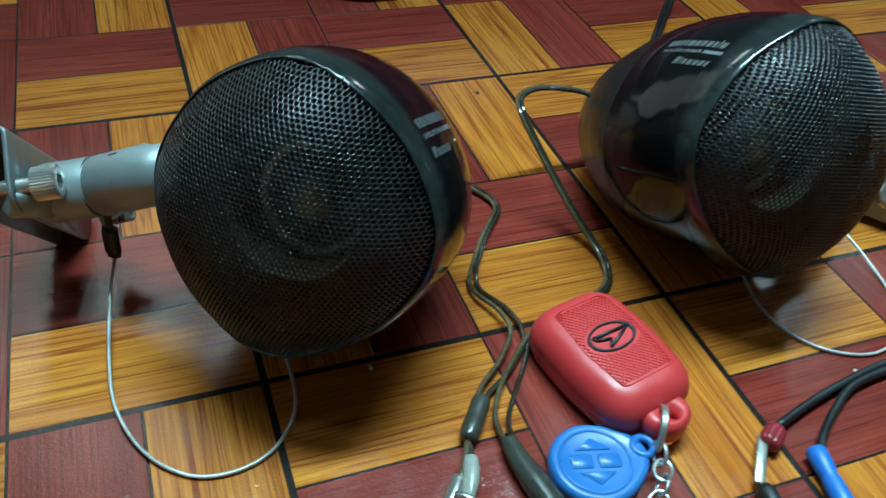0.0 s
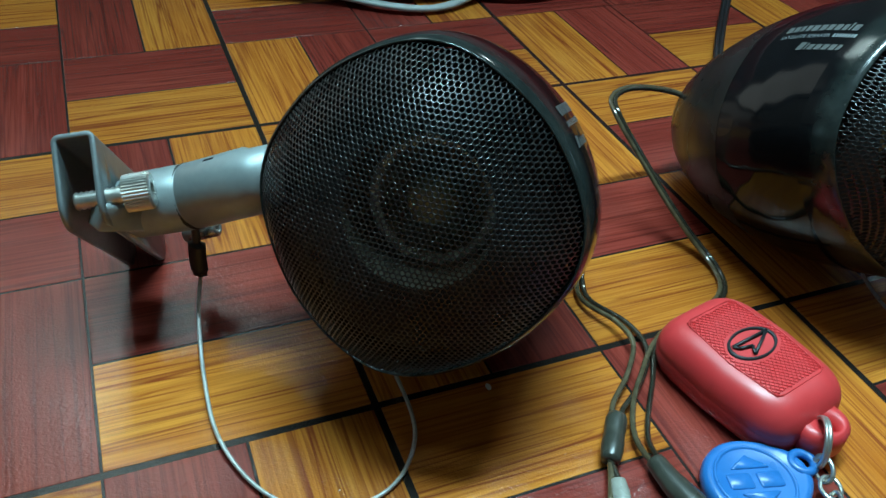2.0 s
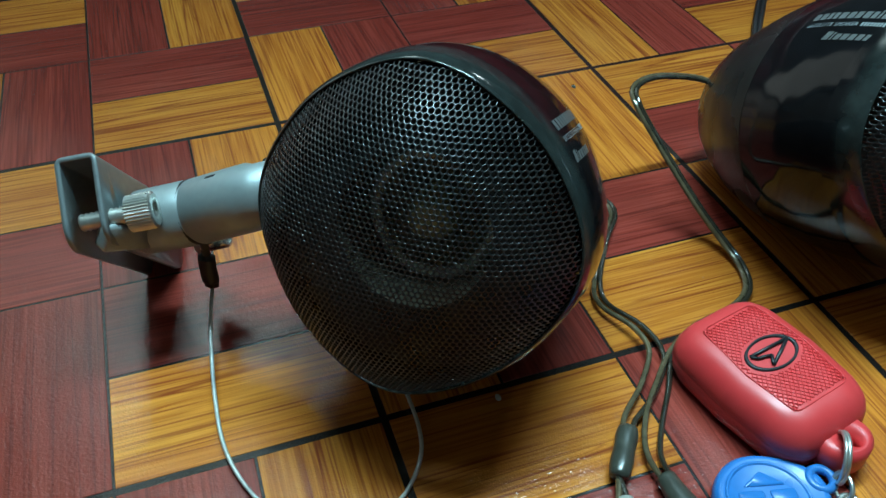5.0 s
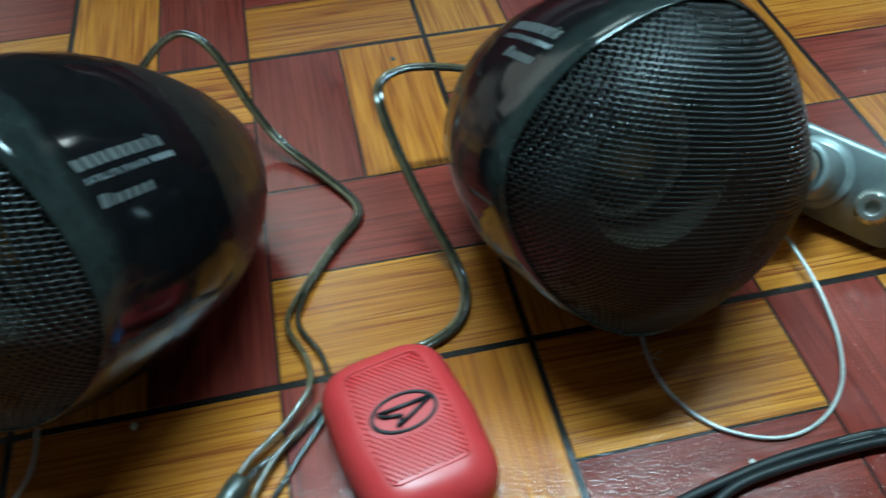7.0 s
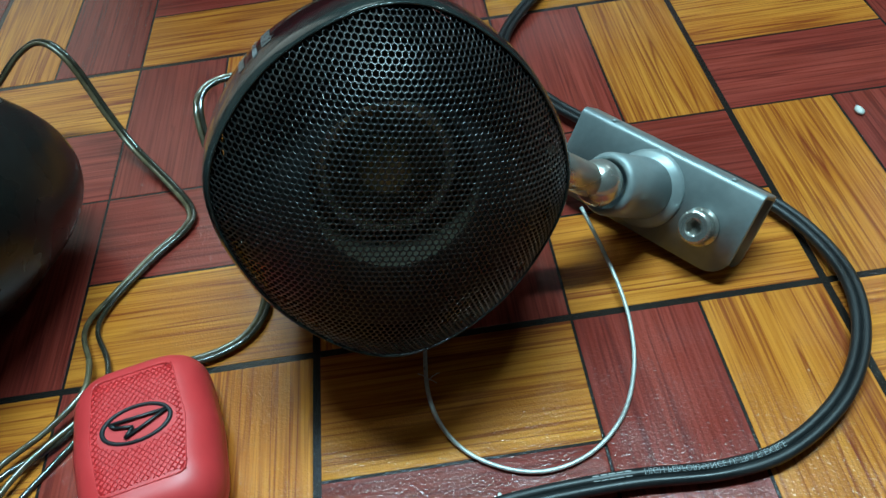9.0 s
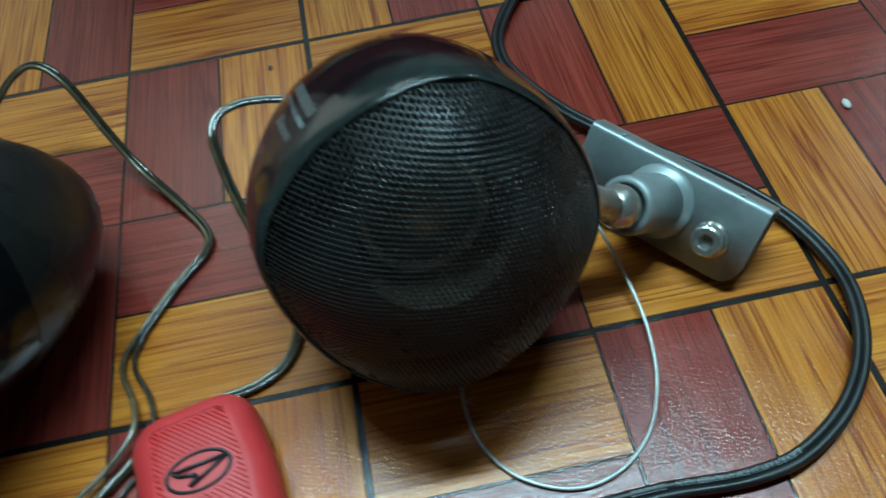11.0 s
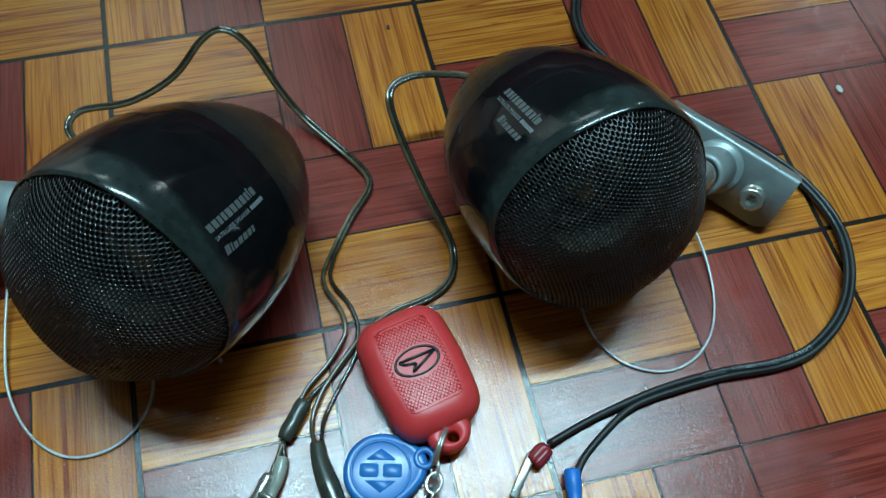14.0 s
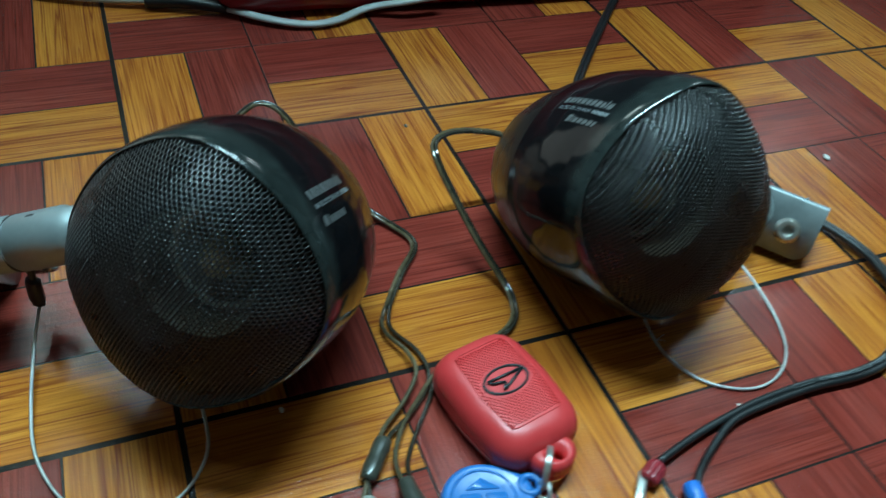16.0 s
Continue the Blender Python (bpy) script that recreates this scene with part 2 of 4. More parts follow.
def rings_mesh(rings, cap_a=True, cap_b=True, closed=False):
    """A skin over closed rings of equal count."""
    bm = bmesh.new()
    rows = [[bm.verts.new(p) for p in ring] for ring in rings]
    n = len(rows[0])
    pairs = list(zip(rows, rows[1:])) + ([(rows[-1], rows[0])] if closed else [])
    for a, b in pairs:
        for k in range(n):
            bm.faces.new((a[k], a[(k + 1) % n], b[(k + 1) % n], b[k]))
    if not closed:
        if cap_a:
            bm.faces.new(rows[0])
        if cap_b:
            bm.faces.new(rows[-1])
    return bm


def lathe(profile, n=32, cap_a=True, cap_b=True):
    """A turned solid about z from (radius, z) pairs."""
    return rings_mesh([[(r * math.cos(2 * math.pi * k / n), r * math.sin(2 * math.pi * k / n), z) for k in range(n)] for r, z in profile], cap_a, cap_b)


def smooth_line(points, step=0.0025):
    """Points along a Catmull-Rom curve through the given ones."""
    p = [Vector(q) for q in points]
    p = [2 * p[0] - p[1]] + p + [2 * p[-1] - p[-2]]
    out = []
    for a, b, c, d in zip(p, p[1:], p[2:], p[3:]):
        k = max(2, int((c - b).length / step))
        for i in range(k):
            t = i / k
            out.append(0.5 * (2 * b + (c - a) * t + (2 * a - 5 * b + 4 * c - d) * t * t + (3 * b - a - 3 * c + d) * t ** 3))
    return out + [p[-2]]


def frames_along(line):
    """The place, way, side and up at each point of a line that lies roughly level."""
    out = []
    side = None
    for i, p in enumerate(line):
        way = (line[min(i + 1, len(line) - 1)] - line[max(i - 1, 0)]).normalized()
        s = way.cross(Vector((0, 0, 1)))
        if s.length < 0.15 and side is not None:
            s = side - way * side.dot(way)
        side = s.normalized()
        out.append((p, way, side, side.cross(way).normalized()))
    return out


def sweep(line, radius, n=10, offset=(0.0, 0.0), squash=1.0):
    """A round cord along a line. radius: a number, or a function of the share of the length; offset: sideways and up."""
    rings = []
    fr = frames_along(line)
    for i, (p, way, side, up) in enumerate(fr):
        r = radius(i / (len(fr) - 1)) if callable(radius) else radius
        c = p + side * offset[0] + up * offset[1]
        rings.append([c + side * r * math.cos(2 * math.pi * k / n) + up * r * squash * math.sin(2 * math.pi * k / n) for k in range(n)])
    return rings_mesh(rings)


def box(sx, sy, sz, bevel=0.0, segments=2):
    bm = bmesh.new()
    bmesh.ops.create_cube(bm, size=1.0)
    bmesh.ops.scale(bm, vec=(sx, sy, sz), verts=bm.verts)
    if bevel:
        bmesh.ops.bevel(bm, geom=list(bm.edges), offset=bevel, segments=segments, affect="EDGES", profile=0.5)
    return bm


def moved(bm, m):
    bmesh.ops.transform(bm, matrix=m, verts=bm.verts)
    return bm


def aim(a, b, twist=0.0):
    """A pose at a whose z points to b."""
    a, b = Vector(a), Vector(b)
    return Matrix.Translation(a) @ (b - a).to_track_quat("Z", "Y").to_matrix().to_4x4() @ Matrix.Rotation(twist, 4, "Z")


# ---- the room ----
ROOM = (-1.9, 2.3, -1.7, 2.0, 2.6)


def structure(name, bm, mat, label):
    return tagged(part(name, bm, mat, None, "", smooth=False), label, name.split("_")[0], kind="structure")


def slab(name, x0, x1, y0, y1, z0, z1, mat, label):
    return structure(name, moved(box(x1 - x0, y1 - y0, z1 - z0), Matrix.Translation(((x0 + x1) / 2, (y0 + y1) / 2, (z0 + z1) / 2))), mat, label)


X0, X1, Y0, Y1, TOP = ROOM
floor = slab("floor", X0, X1, Y0, Y1, -0.03, -0.00015, JOINT, "glossy vinyl floor printed as orange and red wood blocks")
WX0, WX1, WZ0, WZ1 = -0.75, 0.0, 1.85, 2.5
DX0, DX1, DZ1 = -1.75, -0.70, 1.78
for piece in ((X0, DX0, -0.03, TOP), (DX0, WX0, DZ1, TOP), (WX0, DX1, DZ1, WZ0), (DX1, WX1, -0.03, WZ0), (WX0, WX1, WZ1, TOP), (WX1, X1, -0.03, TOP)):
    slab("wall_north", piece[0], piece[1], Y1, Y1 + 0.12, piece[2], piece[3], WALL_PAINT, "plain pale painted wall behind the things")
window = tagged(new("window_1"), "high window with a pale glowing pane", "window", kind="structure")
PANE, _nt, _b = material("bright_pane", (0.8, 0.85, 0.85), 0.3)
_b.inputs["Emission Color"].default_value = (0.75, 1.0, 1.0, 1)
_b.inputs["Emission Strength"].default_value = WINDOW_GLOW
part("pane", moved(box(WX1 - WX0, 0.006, WZ1 - WZ0), Matrix.Translation(((WX0 + WX1) / 2, Y1 + 0.07, (WZ0 + WZ1) / 2))), PANE, window, smooth=False)
for x in (WX0 + 0.02, (WX0 + WX1) / 2, WX1 - 0.02):
    part("window_frame", moved(box(0.035, 0.03, WZ1 - WZ0 - 0.01, 0.003), Matrix.Translation((x, Y1 + 0.05, (WZ0 + WZ1) / 2))), LAMP_BODY, window, smooth=False)
# unseen door-shaped panel, added so its glow lays a pale haze on the floor
door = tagged(new("haze_panel_1"), "unseen glowing panel framed like a door, added for the floor's haze", "door", kind="structure")
HAZE_PANE, _nt, _b = material("haze_glow_pane", (0.7, 0.75, 0.72), 0.5)
_b.inputs["Emission Color"].default_value = (0.9, 1.0, 0.95, 1)
_b.inputs["Emission Strength"].default_value = HAZE_GLOW
part("pane", moved(box(DX1 - DX0 - 0.12, 0.008, DZ1 - 0.14), Matrix.Translation(((DX0 + DX1) / 2, Y1 + 0.05, DZ1 / 2))), HAZE_PANE, door, smooth=False)
for x in (DX0 + 0.035, DX1 - 0.035):
    part("stile", moved(box(0.066, 0.04, DZ1 - 0.006, 0.003), Matrix.Translation((x, Y1 + 0.05, DZ1 / 2))), LAMP_BODY, door, smooth=False)
for z in (0.04, DZ1 - 0.04):
    part("rail", moved(box(DX1 - DX0 - 0.14, 0.04, 0.07, 0.003), Matrix.Translation(((DX0 + DX1) / 2, Y1 + 0.05, z))), LAMP_BODY, door, smooth=False)
slab("wall_south", X0, X1, Y0 - 0.12, Y0, -0.03, TOP, WALL_PAINT, "plain pale painted wall closing the room")
slab("wall_east", X1, X1 + 0.12, Y0 - 0.12, Y1 + 0.12, -0.03, TOP, WALL_PAINT, "plain pale painted side wall")
slab("wall_west", X0 - 0.12, X0, Y0 - 0.12, Y1 + 0.12, -0.03, TOP, WALL_PAINT, "plain pale painted wall of the room")
slab("ceiling", X0 - 0.12, X1 + 0.12, Y0 - 0.12, Y1 + 0.12, TOP, TOP + 0.1, CEILING_PAINT, "plain white ceiling over the room")


def ceiling_light():
    ob = thing("ceiling_light", "long white tube lamp hanging from the ceiling", "lamp", Matrix.Translation(LAMP_AT))
    part("housing", moved(box(0.96, 0.10, 0.06, 0.012), Matrix.Translation((0, 0, 0.1))), LAMP_BODY, ob)
    part("rod", lathe([(0.012, 0.14), (0.012, TOP - LAMP_AT.z)], 16), LAMP_BODY, ob)
    return ob


def wall_light():
    ob = thing("wall_light", "small white lamp on a slim stand", "lamp", Matrix.Translation(SIDE_AT))
    part("housing", box(0.08, 0.08, 0.2, 0.01), LAMP_BODY, ob)
    part("pole", lathe([(0.1, -SIDE_AT.z), (0.1, 0.01 - SIDE_AT.z), (0.012, 0.02 - SIDE_AT.z), (0.012, -0.09)], 20), LAMP_BODY, ob)
    return ob


ceiling_light()
wall_light()

# ---- the satellite speakers ----
RIM, CORNER, SADDLE = 0.0420, 0.027, 0.0026
PROFILE = [(0.0, 0.0425), (0.0012, 0.0434), (0.006, 0.0441), (0.012, 0.0446), (0.02, 0.0449), (0.03, 0.0446), (0.04, 0.0434), (0.05, 0.0413),
           (0.06, 0.0383), (0.07, 0.0343), (0.08, 0.0288), (0.088, 0.0232), (0.094, 0.0178), (0.098, 0.0128), (0.1005, 0.0070), (0.1012, 0.0020)]
DOME = 0.0235


def body_radius(s):
    for (s0, r0), (s1, r1) in zip(PROFILE, PROFILE[1:]):
        if s <= s1:
            return r0 + (r1 - r0) * (s - s0) / (s1 - s0)
    return PROFILE[-1][1]


def corner_share(s):
    return CORNER * max(0.0, 1 - s / 0.09)


def corner_wave(th):
    return math.cos(4 * th) + 0.2 * math.cos(8 * th)


def saddle(th):
    """How far the rim swings forward above and below, and back at the sides."""
    return -SADDLE * math.cos(2 * th)


def around(s, th, lift=0.0):
    """The point on the body's skin at s behind the rim and the angle th round its axis."""
    r = body_radius(s) * (1 + corner_share(s) * corner_wave(th)) + lift
    drop = 0.0036 * min(1.0, s / 0.07) ** 1.5
    return Vector((r * math.cos(th), r * math.sin(th) - drop, saddle(th) * max(0.0, 1 - s / 0.045) - s))


def skin(s_list, n=96):
    return [[around(s, 2 * math.pi * k / n) for k in range(n)] for s in s_list]


def span(a, b, k):
    return [a + (b - a) * i / k for i in range(k + 1)]


def dome_z(x, y):
    th = math.atan2(y, x)
    rho = min(1.0, math.hypot(x, y) / (RIM * (1 + CORNER * corner_wave(th))))
    return DOME * (1 - rho ** 3.2) + saddle(th) * rho ** 3


def grille_mesh(pitch=0.00142, hole=0.78, thick=0.0005):
    """A sheet of hexagonal cells with a round hole in each, bent over the dome."""
    verts, faces, seen = [], [], {}

    def vert(x, y, drop):
        key = (round(x * 2e6), round(y * 2e6), drop)
        if key not in seen:
            seen[key] = len(verts)
            verts.append((x, y, dome_z(x, y) - drop * thick))
        return seen[key]

    rad = pitch / math.sqrt(3)
    k = int(RIM / pitch) + 2
    for j in range(-k * 2, k * 2):
        for i in range(-k * 2, k * 2):
            cx, cy = pitch * (i + 0.5 * (j % 2)), pitch * j * math.sqrt(3) / 2
            th, rr = math.atan2(cy, cx), math.hypot(cx, cy)
            if rr > RIM * (1 + CORNER * corner_wave(th)) - 0.0004:
                continue
            outer, inner, edge, low = [], [], [], []
            for q in range(6):
                a = math.pi / 6 + q * math.pi / 3
                outer.append(vert(cx + rad * math.cos(a), cy + rad * math.sin(a), 0))
                ix, iy = cx + rad * hole * math.cos(a), cy + rad * hole * math.sin(a)
                inner.append(vert(ix, iy, 0))
                edge.append(vert(ix, iy, 0))
                low.append(vert(ix, iy, 1))
            for q in range(6):
                w = (q + 1) % 6
                faces.append((outer[q], outer[w], inner[w], inner[q]))
                faces.append((edge[q], edge[w], low[w], low[q]))
    me = bpy.data.meshes.new("grille")
    me.from_pydata(verts, [], faces)
    me.materials.append(GRILLE_METAL)
    me.shade_smooth()
    return me


GRILLE = grille_mesh()


def on_body(bm, s0, th0, direction):
    """Bends flat lettering onto the body: x runs along the axis (direction 1: towards the back), y round it."""
    for v in bm.verts:
        x, y, z = v.co
        s = s0 + direction * x
        v.co = around(s, th0 + direction * y / body_radius(s), 0.00012 + z)
    return bm


def bars(lengths, height, gap, slant=0.0):
    """A row of small plates, one after another along x."""
    bm = bmesh.new()
    x = 0.0
    for w, h in lengths:
        steps = 2
        cols = []
        for i in range(steps + 1):
            xx = x + w * i / steps
            cols.append([bm.verts.new((xx, 0, 0)), bm.verts.new((xx + slant * h * height, h * height, 0))])
        for a, b in zip(cols, cols[1:]):
            bm.faces.new((a[0], b[0], b[1], a[1]))
        x += w + gap
    return bm


def lettering(text, size):
    cu = bpy.data.curves.new("lettering", "FONT")
    cu.body, cu.size, cu.resolution_u = text, size, 2
    tmp = bpy.data.objects.new("lettering", cu)
    scene.collection.objects.link(tmp)
    bpy.context.view_layer.update()
    me = bpy.data.meshes.new_from_object(tmp.evaluated_get(bpy.context.evaluated_depsgraph_get()))
    bm = bmesh.new()
    bm.from_mesh(me)
    bpy.data.objects.remove(tmp)
    bpy.data.curves.remove(cu)
    bpy.data.meshes.remove(me)
    return bm


def speaker(centre, az, el, roll, label_side, label):
    az, el = radians(az), radians(el)
    n = Vector((math.cos(el) * math.cos(az), math.cos(el) * math.sin(az), math.sin(el)))
    u = Vector((0, 0, 1)).cross(n).normalized()
    v = n.cross(u)
    m = Matrix((u, v, n)).transposed().to_4x4()
    m.translation = centre
    m = m @ Matrix.Rotation(radians(roll), 4, "Z")
    ob = thing("satellite_speaker", label, "speaker", m, "pair of satellite speakers")
    part("body", rings_mesh(skin(span(0.0118, 0.0480, 16)), False, False), GLOSS_BLACK, ob)
    part("rear_cap", rings_mesh(skin(span(0.0483, 0.1012, 20)), False, True), CAP_BLACK, ob, "smoother charcoal rear cap")
    rim = [[Vector((q.x * k, q.y * k, z + q.z)) for q in (around(0.0, 2 * math.pi * i / 96) for i in range(96))] for k, z in ((0.985, -0.003), (0.986, 0.0002), (0.993, 0.0007), (1.0, 0.0005))]
    # the bezel's front band carries a painted reflection, the plastic itself is gloss
    part("bezel", rings_mesh(rim + skin([0.0006, 0.0015, 0.004, 0.0065, 0.009, 0.0118]), False, False), BEZEL_BLACK, ob, "black bezel ring with a painted satin sheen")
    g = new("grille", GRILLE)
    g.parent = ob
    g["label"] = "domed perforated metal grille"
    part("basket", lathe([(0.0405, -0.0085), (0.0390, -0.0080), (0.0225, -0.0030), (0.0210, -0.003)], 48, False, False), INSIDE_BLACK, ob)
    part("horn", lathe([(0.0210, -0.003), (0.0203, -0.008), (0.0193, -0.0145), (0.0186, -0.0195)], 48, False, False), THROAT_DARK, ob, "dull olive throat behind the grille")
    part("trim_ring", lathe([(0.0186, -0.0195), (0.0182, -0.0186), (0.0174, -0.0182), (0.0163, -0.0184), (0.0156, -0.0195)], 48, False, False), RING_GREY, ob, "grey rubber ring round the cone")
    part("cone", lathe([(0.0156, -0.0195), (0.0150, -0.0215), (0.0110, -0.0235), (0.0075, -0.0245)], 48, False, False), CONE_GREY, ob)
    part("dust_cap", lathe([(0.0075, -0.0245), (0.0070, -0.0180), (0.0058, -0.0145), (0.0036, -0.0128), (0.0008, -0.0122)], 32, False, True), CAP_OLIVE, ob)
    # lettering on the upper side
    d = 1 if label_side > 0 else -1
    s0 = 0.0098 if d > 0 else 0.0368
    base = {1: (45.4, 41.2, 33.6), -1: (134.2, 138.2, 145.0)}[d]
    word = [(0.0021, 1.0), (0.0021, 1.0), (0.0016, 1.0), (0.0016, 1.0), (0.0024, 1.0), (0.0021, 1.0), (0.0021, 1.0), (0.0021, 1.0), (0.0016, 1.0), (0.0008, 1.3), (0.0021, 1.0)]
    part("emblem", on_body(bars(word, 0.0029, 0.00050), s0, radians(base[0]), d), PRINT_SILVER, ob, "silver printed emblem")
    part("lettering", on_body(lettering("SATELLITE SPEAKER", 0.0021), s0, radians(base[1]), d), PRINT_GREY, ob, "small silver lettering")
    part("lettering", on_body(moved(bars([(0.0007, 1)] * 8, 0.0015, 0.0003), Matrix.Translation((0.0192, 0, 0))), s0, radians(base[1]), d), PRINT_GREY, ob)
    word = [(0.0022, 1.0), (0.0008, 0.9), (0.0020, 0.7), (0.0021, 0.7), (0.0020, 0.7), (0.0020, 0.7), (0.0014, 0.7)]
    part("emblem", on_body(moved(bars(word, 0.0031, 0.0005, 0.25), Matrix.Translation((0.0 if d > 0 else 0.0095, 0, 0))), s0, radians(base[2]), d), PRINT_SILVER, ob)
    return ob


speaker_l = speaker((-0.1389, 0.0072, 0.0615), -129.2, 21.4, 0.0, 1, "glossy black egg-shaped speaker, silver mount lying on the floor")
speaker_r = speaker((0.0322, -0.0008, 0.0600), -81.4, 21.8, -14.0, -1, "glossy black egg-shaped speaker with bracket lying flat")
bpy.context.view_layer.update()


def world_part(name, bm, mat, parent, label="", smooth=True):
    """A part given in the room's own coordinates."""
    return part(name, moved(bm, parent.matrix_world.inverted()), mat, parent, label, smooth)


def hull(points, r, n=8):
    """A rounded outline in the plane through points (x, y), each corner rounded by r."""
    out = []
    k = len(points)
    for i in range(k):
        p0, p, p1 = (Vector(points[j % k]) for j in (i - 1, i, i + 1))
        a, b = (p0 - p).normalized(), (p1 - p).normalized()
        ang = math.acos(max(-1, min(1, a.dot(b))))
        d = min(r / math.tan(ang / 2), 0.45 * (p0 - p).length, 0.45 * (p1 - p).length)
        s, e = p + a * d, p + b * d
        for j in range(n + 1):
            t = j / n
            out.append((1 - t) ** 2 * s + 2 * t * (1 - t) * p + t * t * e)
    return out


def plate(outline, thick, bevel=0.0):
    """A flat plate with the given outline, its top at z = 0."""
    c = sum((Vector(p) for p in outline), Vector((0, 0))) / len(outline)
    def ring(z, inset):
        return [((p[0] - c.x) * (1 - inset) + c.x, (p[1] - c.y) * (1 - inset) + c.y, z) for p in outline]
    k = bevel / max(1e-6, max((Vector(p) - c).length for p in outline))
    return rings_mesh([ring(-thick, k), ring(-thick + bevel, 0), ring(-bevel, 0), ring(0, k)] if bevel else [ring(-thick, 0), ring(0, 0)])


def channel(length, width, depth, thick=0.0014, r=0.0021, round_end=0.007):
    """A folded sheet-metal channel: its web in the plane z = 0, x along its length, its flanges down to -depth with rounded ends."""
    w = width / 2

    def section(x, d):
        q = r - thick
        arcs = span(0.0, math.pi / 2, 4)
        outer = [(-w, -d)] + [(-w + r - r * math.cos(a), -r + r * math.sin(a)) for a in arcs] + [(w - r + r * math.sin(a), -r + r * math.cos(a)) for a in arcs] + [(w, -d)]
        inner = [(-w + thick, -d)] + [(-w + r - q * math.cos(a), -r + q * math.sin(a)) for a in arcs] + [(w - r + q * math.sin(a), -r + q * math.cos(a)) for a in arcs] + [(w - thick, -d)]
        return [(x, p[0], p[1]) for p in outer + inner[::-1]]

    cut = [(round_end * (1 - math.cos(a)), round_end * (1 - math.sin(a))) for a in span(0.0, math.pi / 2, 5)]
    secs = [section(-length / 2 + e, depth - c) for e, c in cut] + [section(length / 2 - e, depth - c) for e, c in cut[::-1]]
    bm = rings_mesh(secs, False, False)
    bm.verts.ensure_lookup_table()
    n = len(secs[0])
    for k0 in (0, (len(secs) - 1) * n):
        half = n // 2
        for k in range(half - 1):
            bm.faces.new([bm.verts[k0 + v] for v in (k, k + 1, n - 2 - k, n - 1 - k)])
    return bm


def ribbed(profile, depth=0.00022, n=32):
    """A turned sleeve whose inner rings carry fine grooves along it."""
    rings = []
    for i, (r, z) in enumerate(profile):
        d = depth if 1 < i < len(profile) - 1 else 0.0
        rings.append([((r - d * (k % 2)) * math.cos(2 * math.pi * k / n), (r - d * (k % 2)) * math.sin(2 * math.pi * k / n), z) for k in range(n)])
    return rings_mesh(rings)


def socket_bolt(r, h):
    """A cap screw with a hexagon socket, its head's top at z = h."""
    n = 72
    rings = [[((r + (0.00025 if k % 2 else 0)) * math.cos(2 * math.pi * k / n), (r + (0.00025 if k % 2 else 0)) * math.sin(2 * math.pi * k / n), z) for k in range(n)] for z in (0, h - 0.0005)]
    for rr, z in ((r - 0.0005, h), (r * 0.58, h)):
        rings.append([(rr * math.cos(2 * math.pi * k / n), rr * math.sin(2 * math.pi * k / n), z) for k in range(n)])
    hexa = []
    for k in range(n):
        a = 2 * math.pi * k / n
        d = r * 0.52 * math.cos(math.pi / 6) / math.cos((a % (math.pi / 3)) - math.pi / 6)
        hexa.append((d * math.cos(a), d * math.sin(a)))
    rings += [[(x, y, h - 0.0002) for x, y in hexa], [(x, y, h - 0.0025) for x, y in hexa]]
    return rings_mesh(rings)


def stud(r, length, turns=7):
    prof = []
    for i in range(turns):
        z = length * i / turns
        prof += [(r * 0.82, z), (r, z + length / turns * 0.5)]
    return lathe(prof + [(r * 0.82, length), (r * 0.6, length)], 20)


def basis(o, x, z):
    """A pose at o with the given x way and roughly the given z way."""
    x, z = Vector(x).normalized(), Vector(z)
    y = z.cross(x).normalized()
    m = Matrix((x, y, x.cross(y))).transposed().to_4x4()
    m.translation = o
    return m


# the channel bracket with its boss and bolt; side: on which flange (along its y) the tube stands
def bracket(ob, m, side, bolt_xz, boss_xz, deep, wide=1.0, length=0.0635):
    sheet = world_part("bracket", moved(channel(length, 0.0115, deep), m), ZINC, ob, "folded sheet metal bracket")
    face = 0.00575 * side
    out = Vector((0, side, 0))
    b = Vector((boss_xz[0], face, boss_xz[1]))
    world_part("boss", moved(lathe([(r * wide, z) for r, z in ((0.0122, -0.0004), (0.0120, 0.0007), (0.0112, 0.0015), (0.0102, 0.0020), (0.0095, 0.0028))], 36), m @ aim(b, b + out)), SILVER, ob)
    p = Vector((bolt_xz[0], face, bolt_xz[1]))
    return b, p, out, sheet


def pierce(ob, r, m):
    """Cuts a round hole through a part, along the z way of the pose m in the room."""
    me = bpy.data.meshes.new("drill")
    bm = moved(lathe([(r, -0.004), (r, 0.004)], 28), ob.parent.matrix_world.inverted() @ m)
    bmesh.ops.recalc_face_normals(bm, faces=bm.faces)
    bm.to_mesh(me)
    bm.free()
    drill = bpy.data.objects.new("drill", me)
    drill.matrix_world = ob.parent.matrix_world
    scene.collection.objects.link(drill)
    cut = ob.modifiers.new("cut", "BOOLEAN")
    cut.operation, cut.object, cut.solver = "DIFFERENCE", drill, "EXACT"
    bpy.context.view_layer.update()
    done = bpy.data.meshes.new_from_object(ob.evaluated_get(bpy.context.evaluated_depsgraph_get()))
    ob.modifiers.remove(cut)
    if len(done.polygons) > 12:
        ob.data = done
    bpy.data.objects.remove(drill)
    bpy.data.meshes.remove(me)


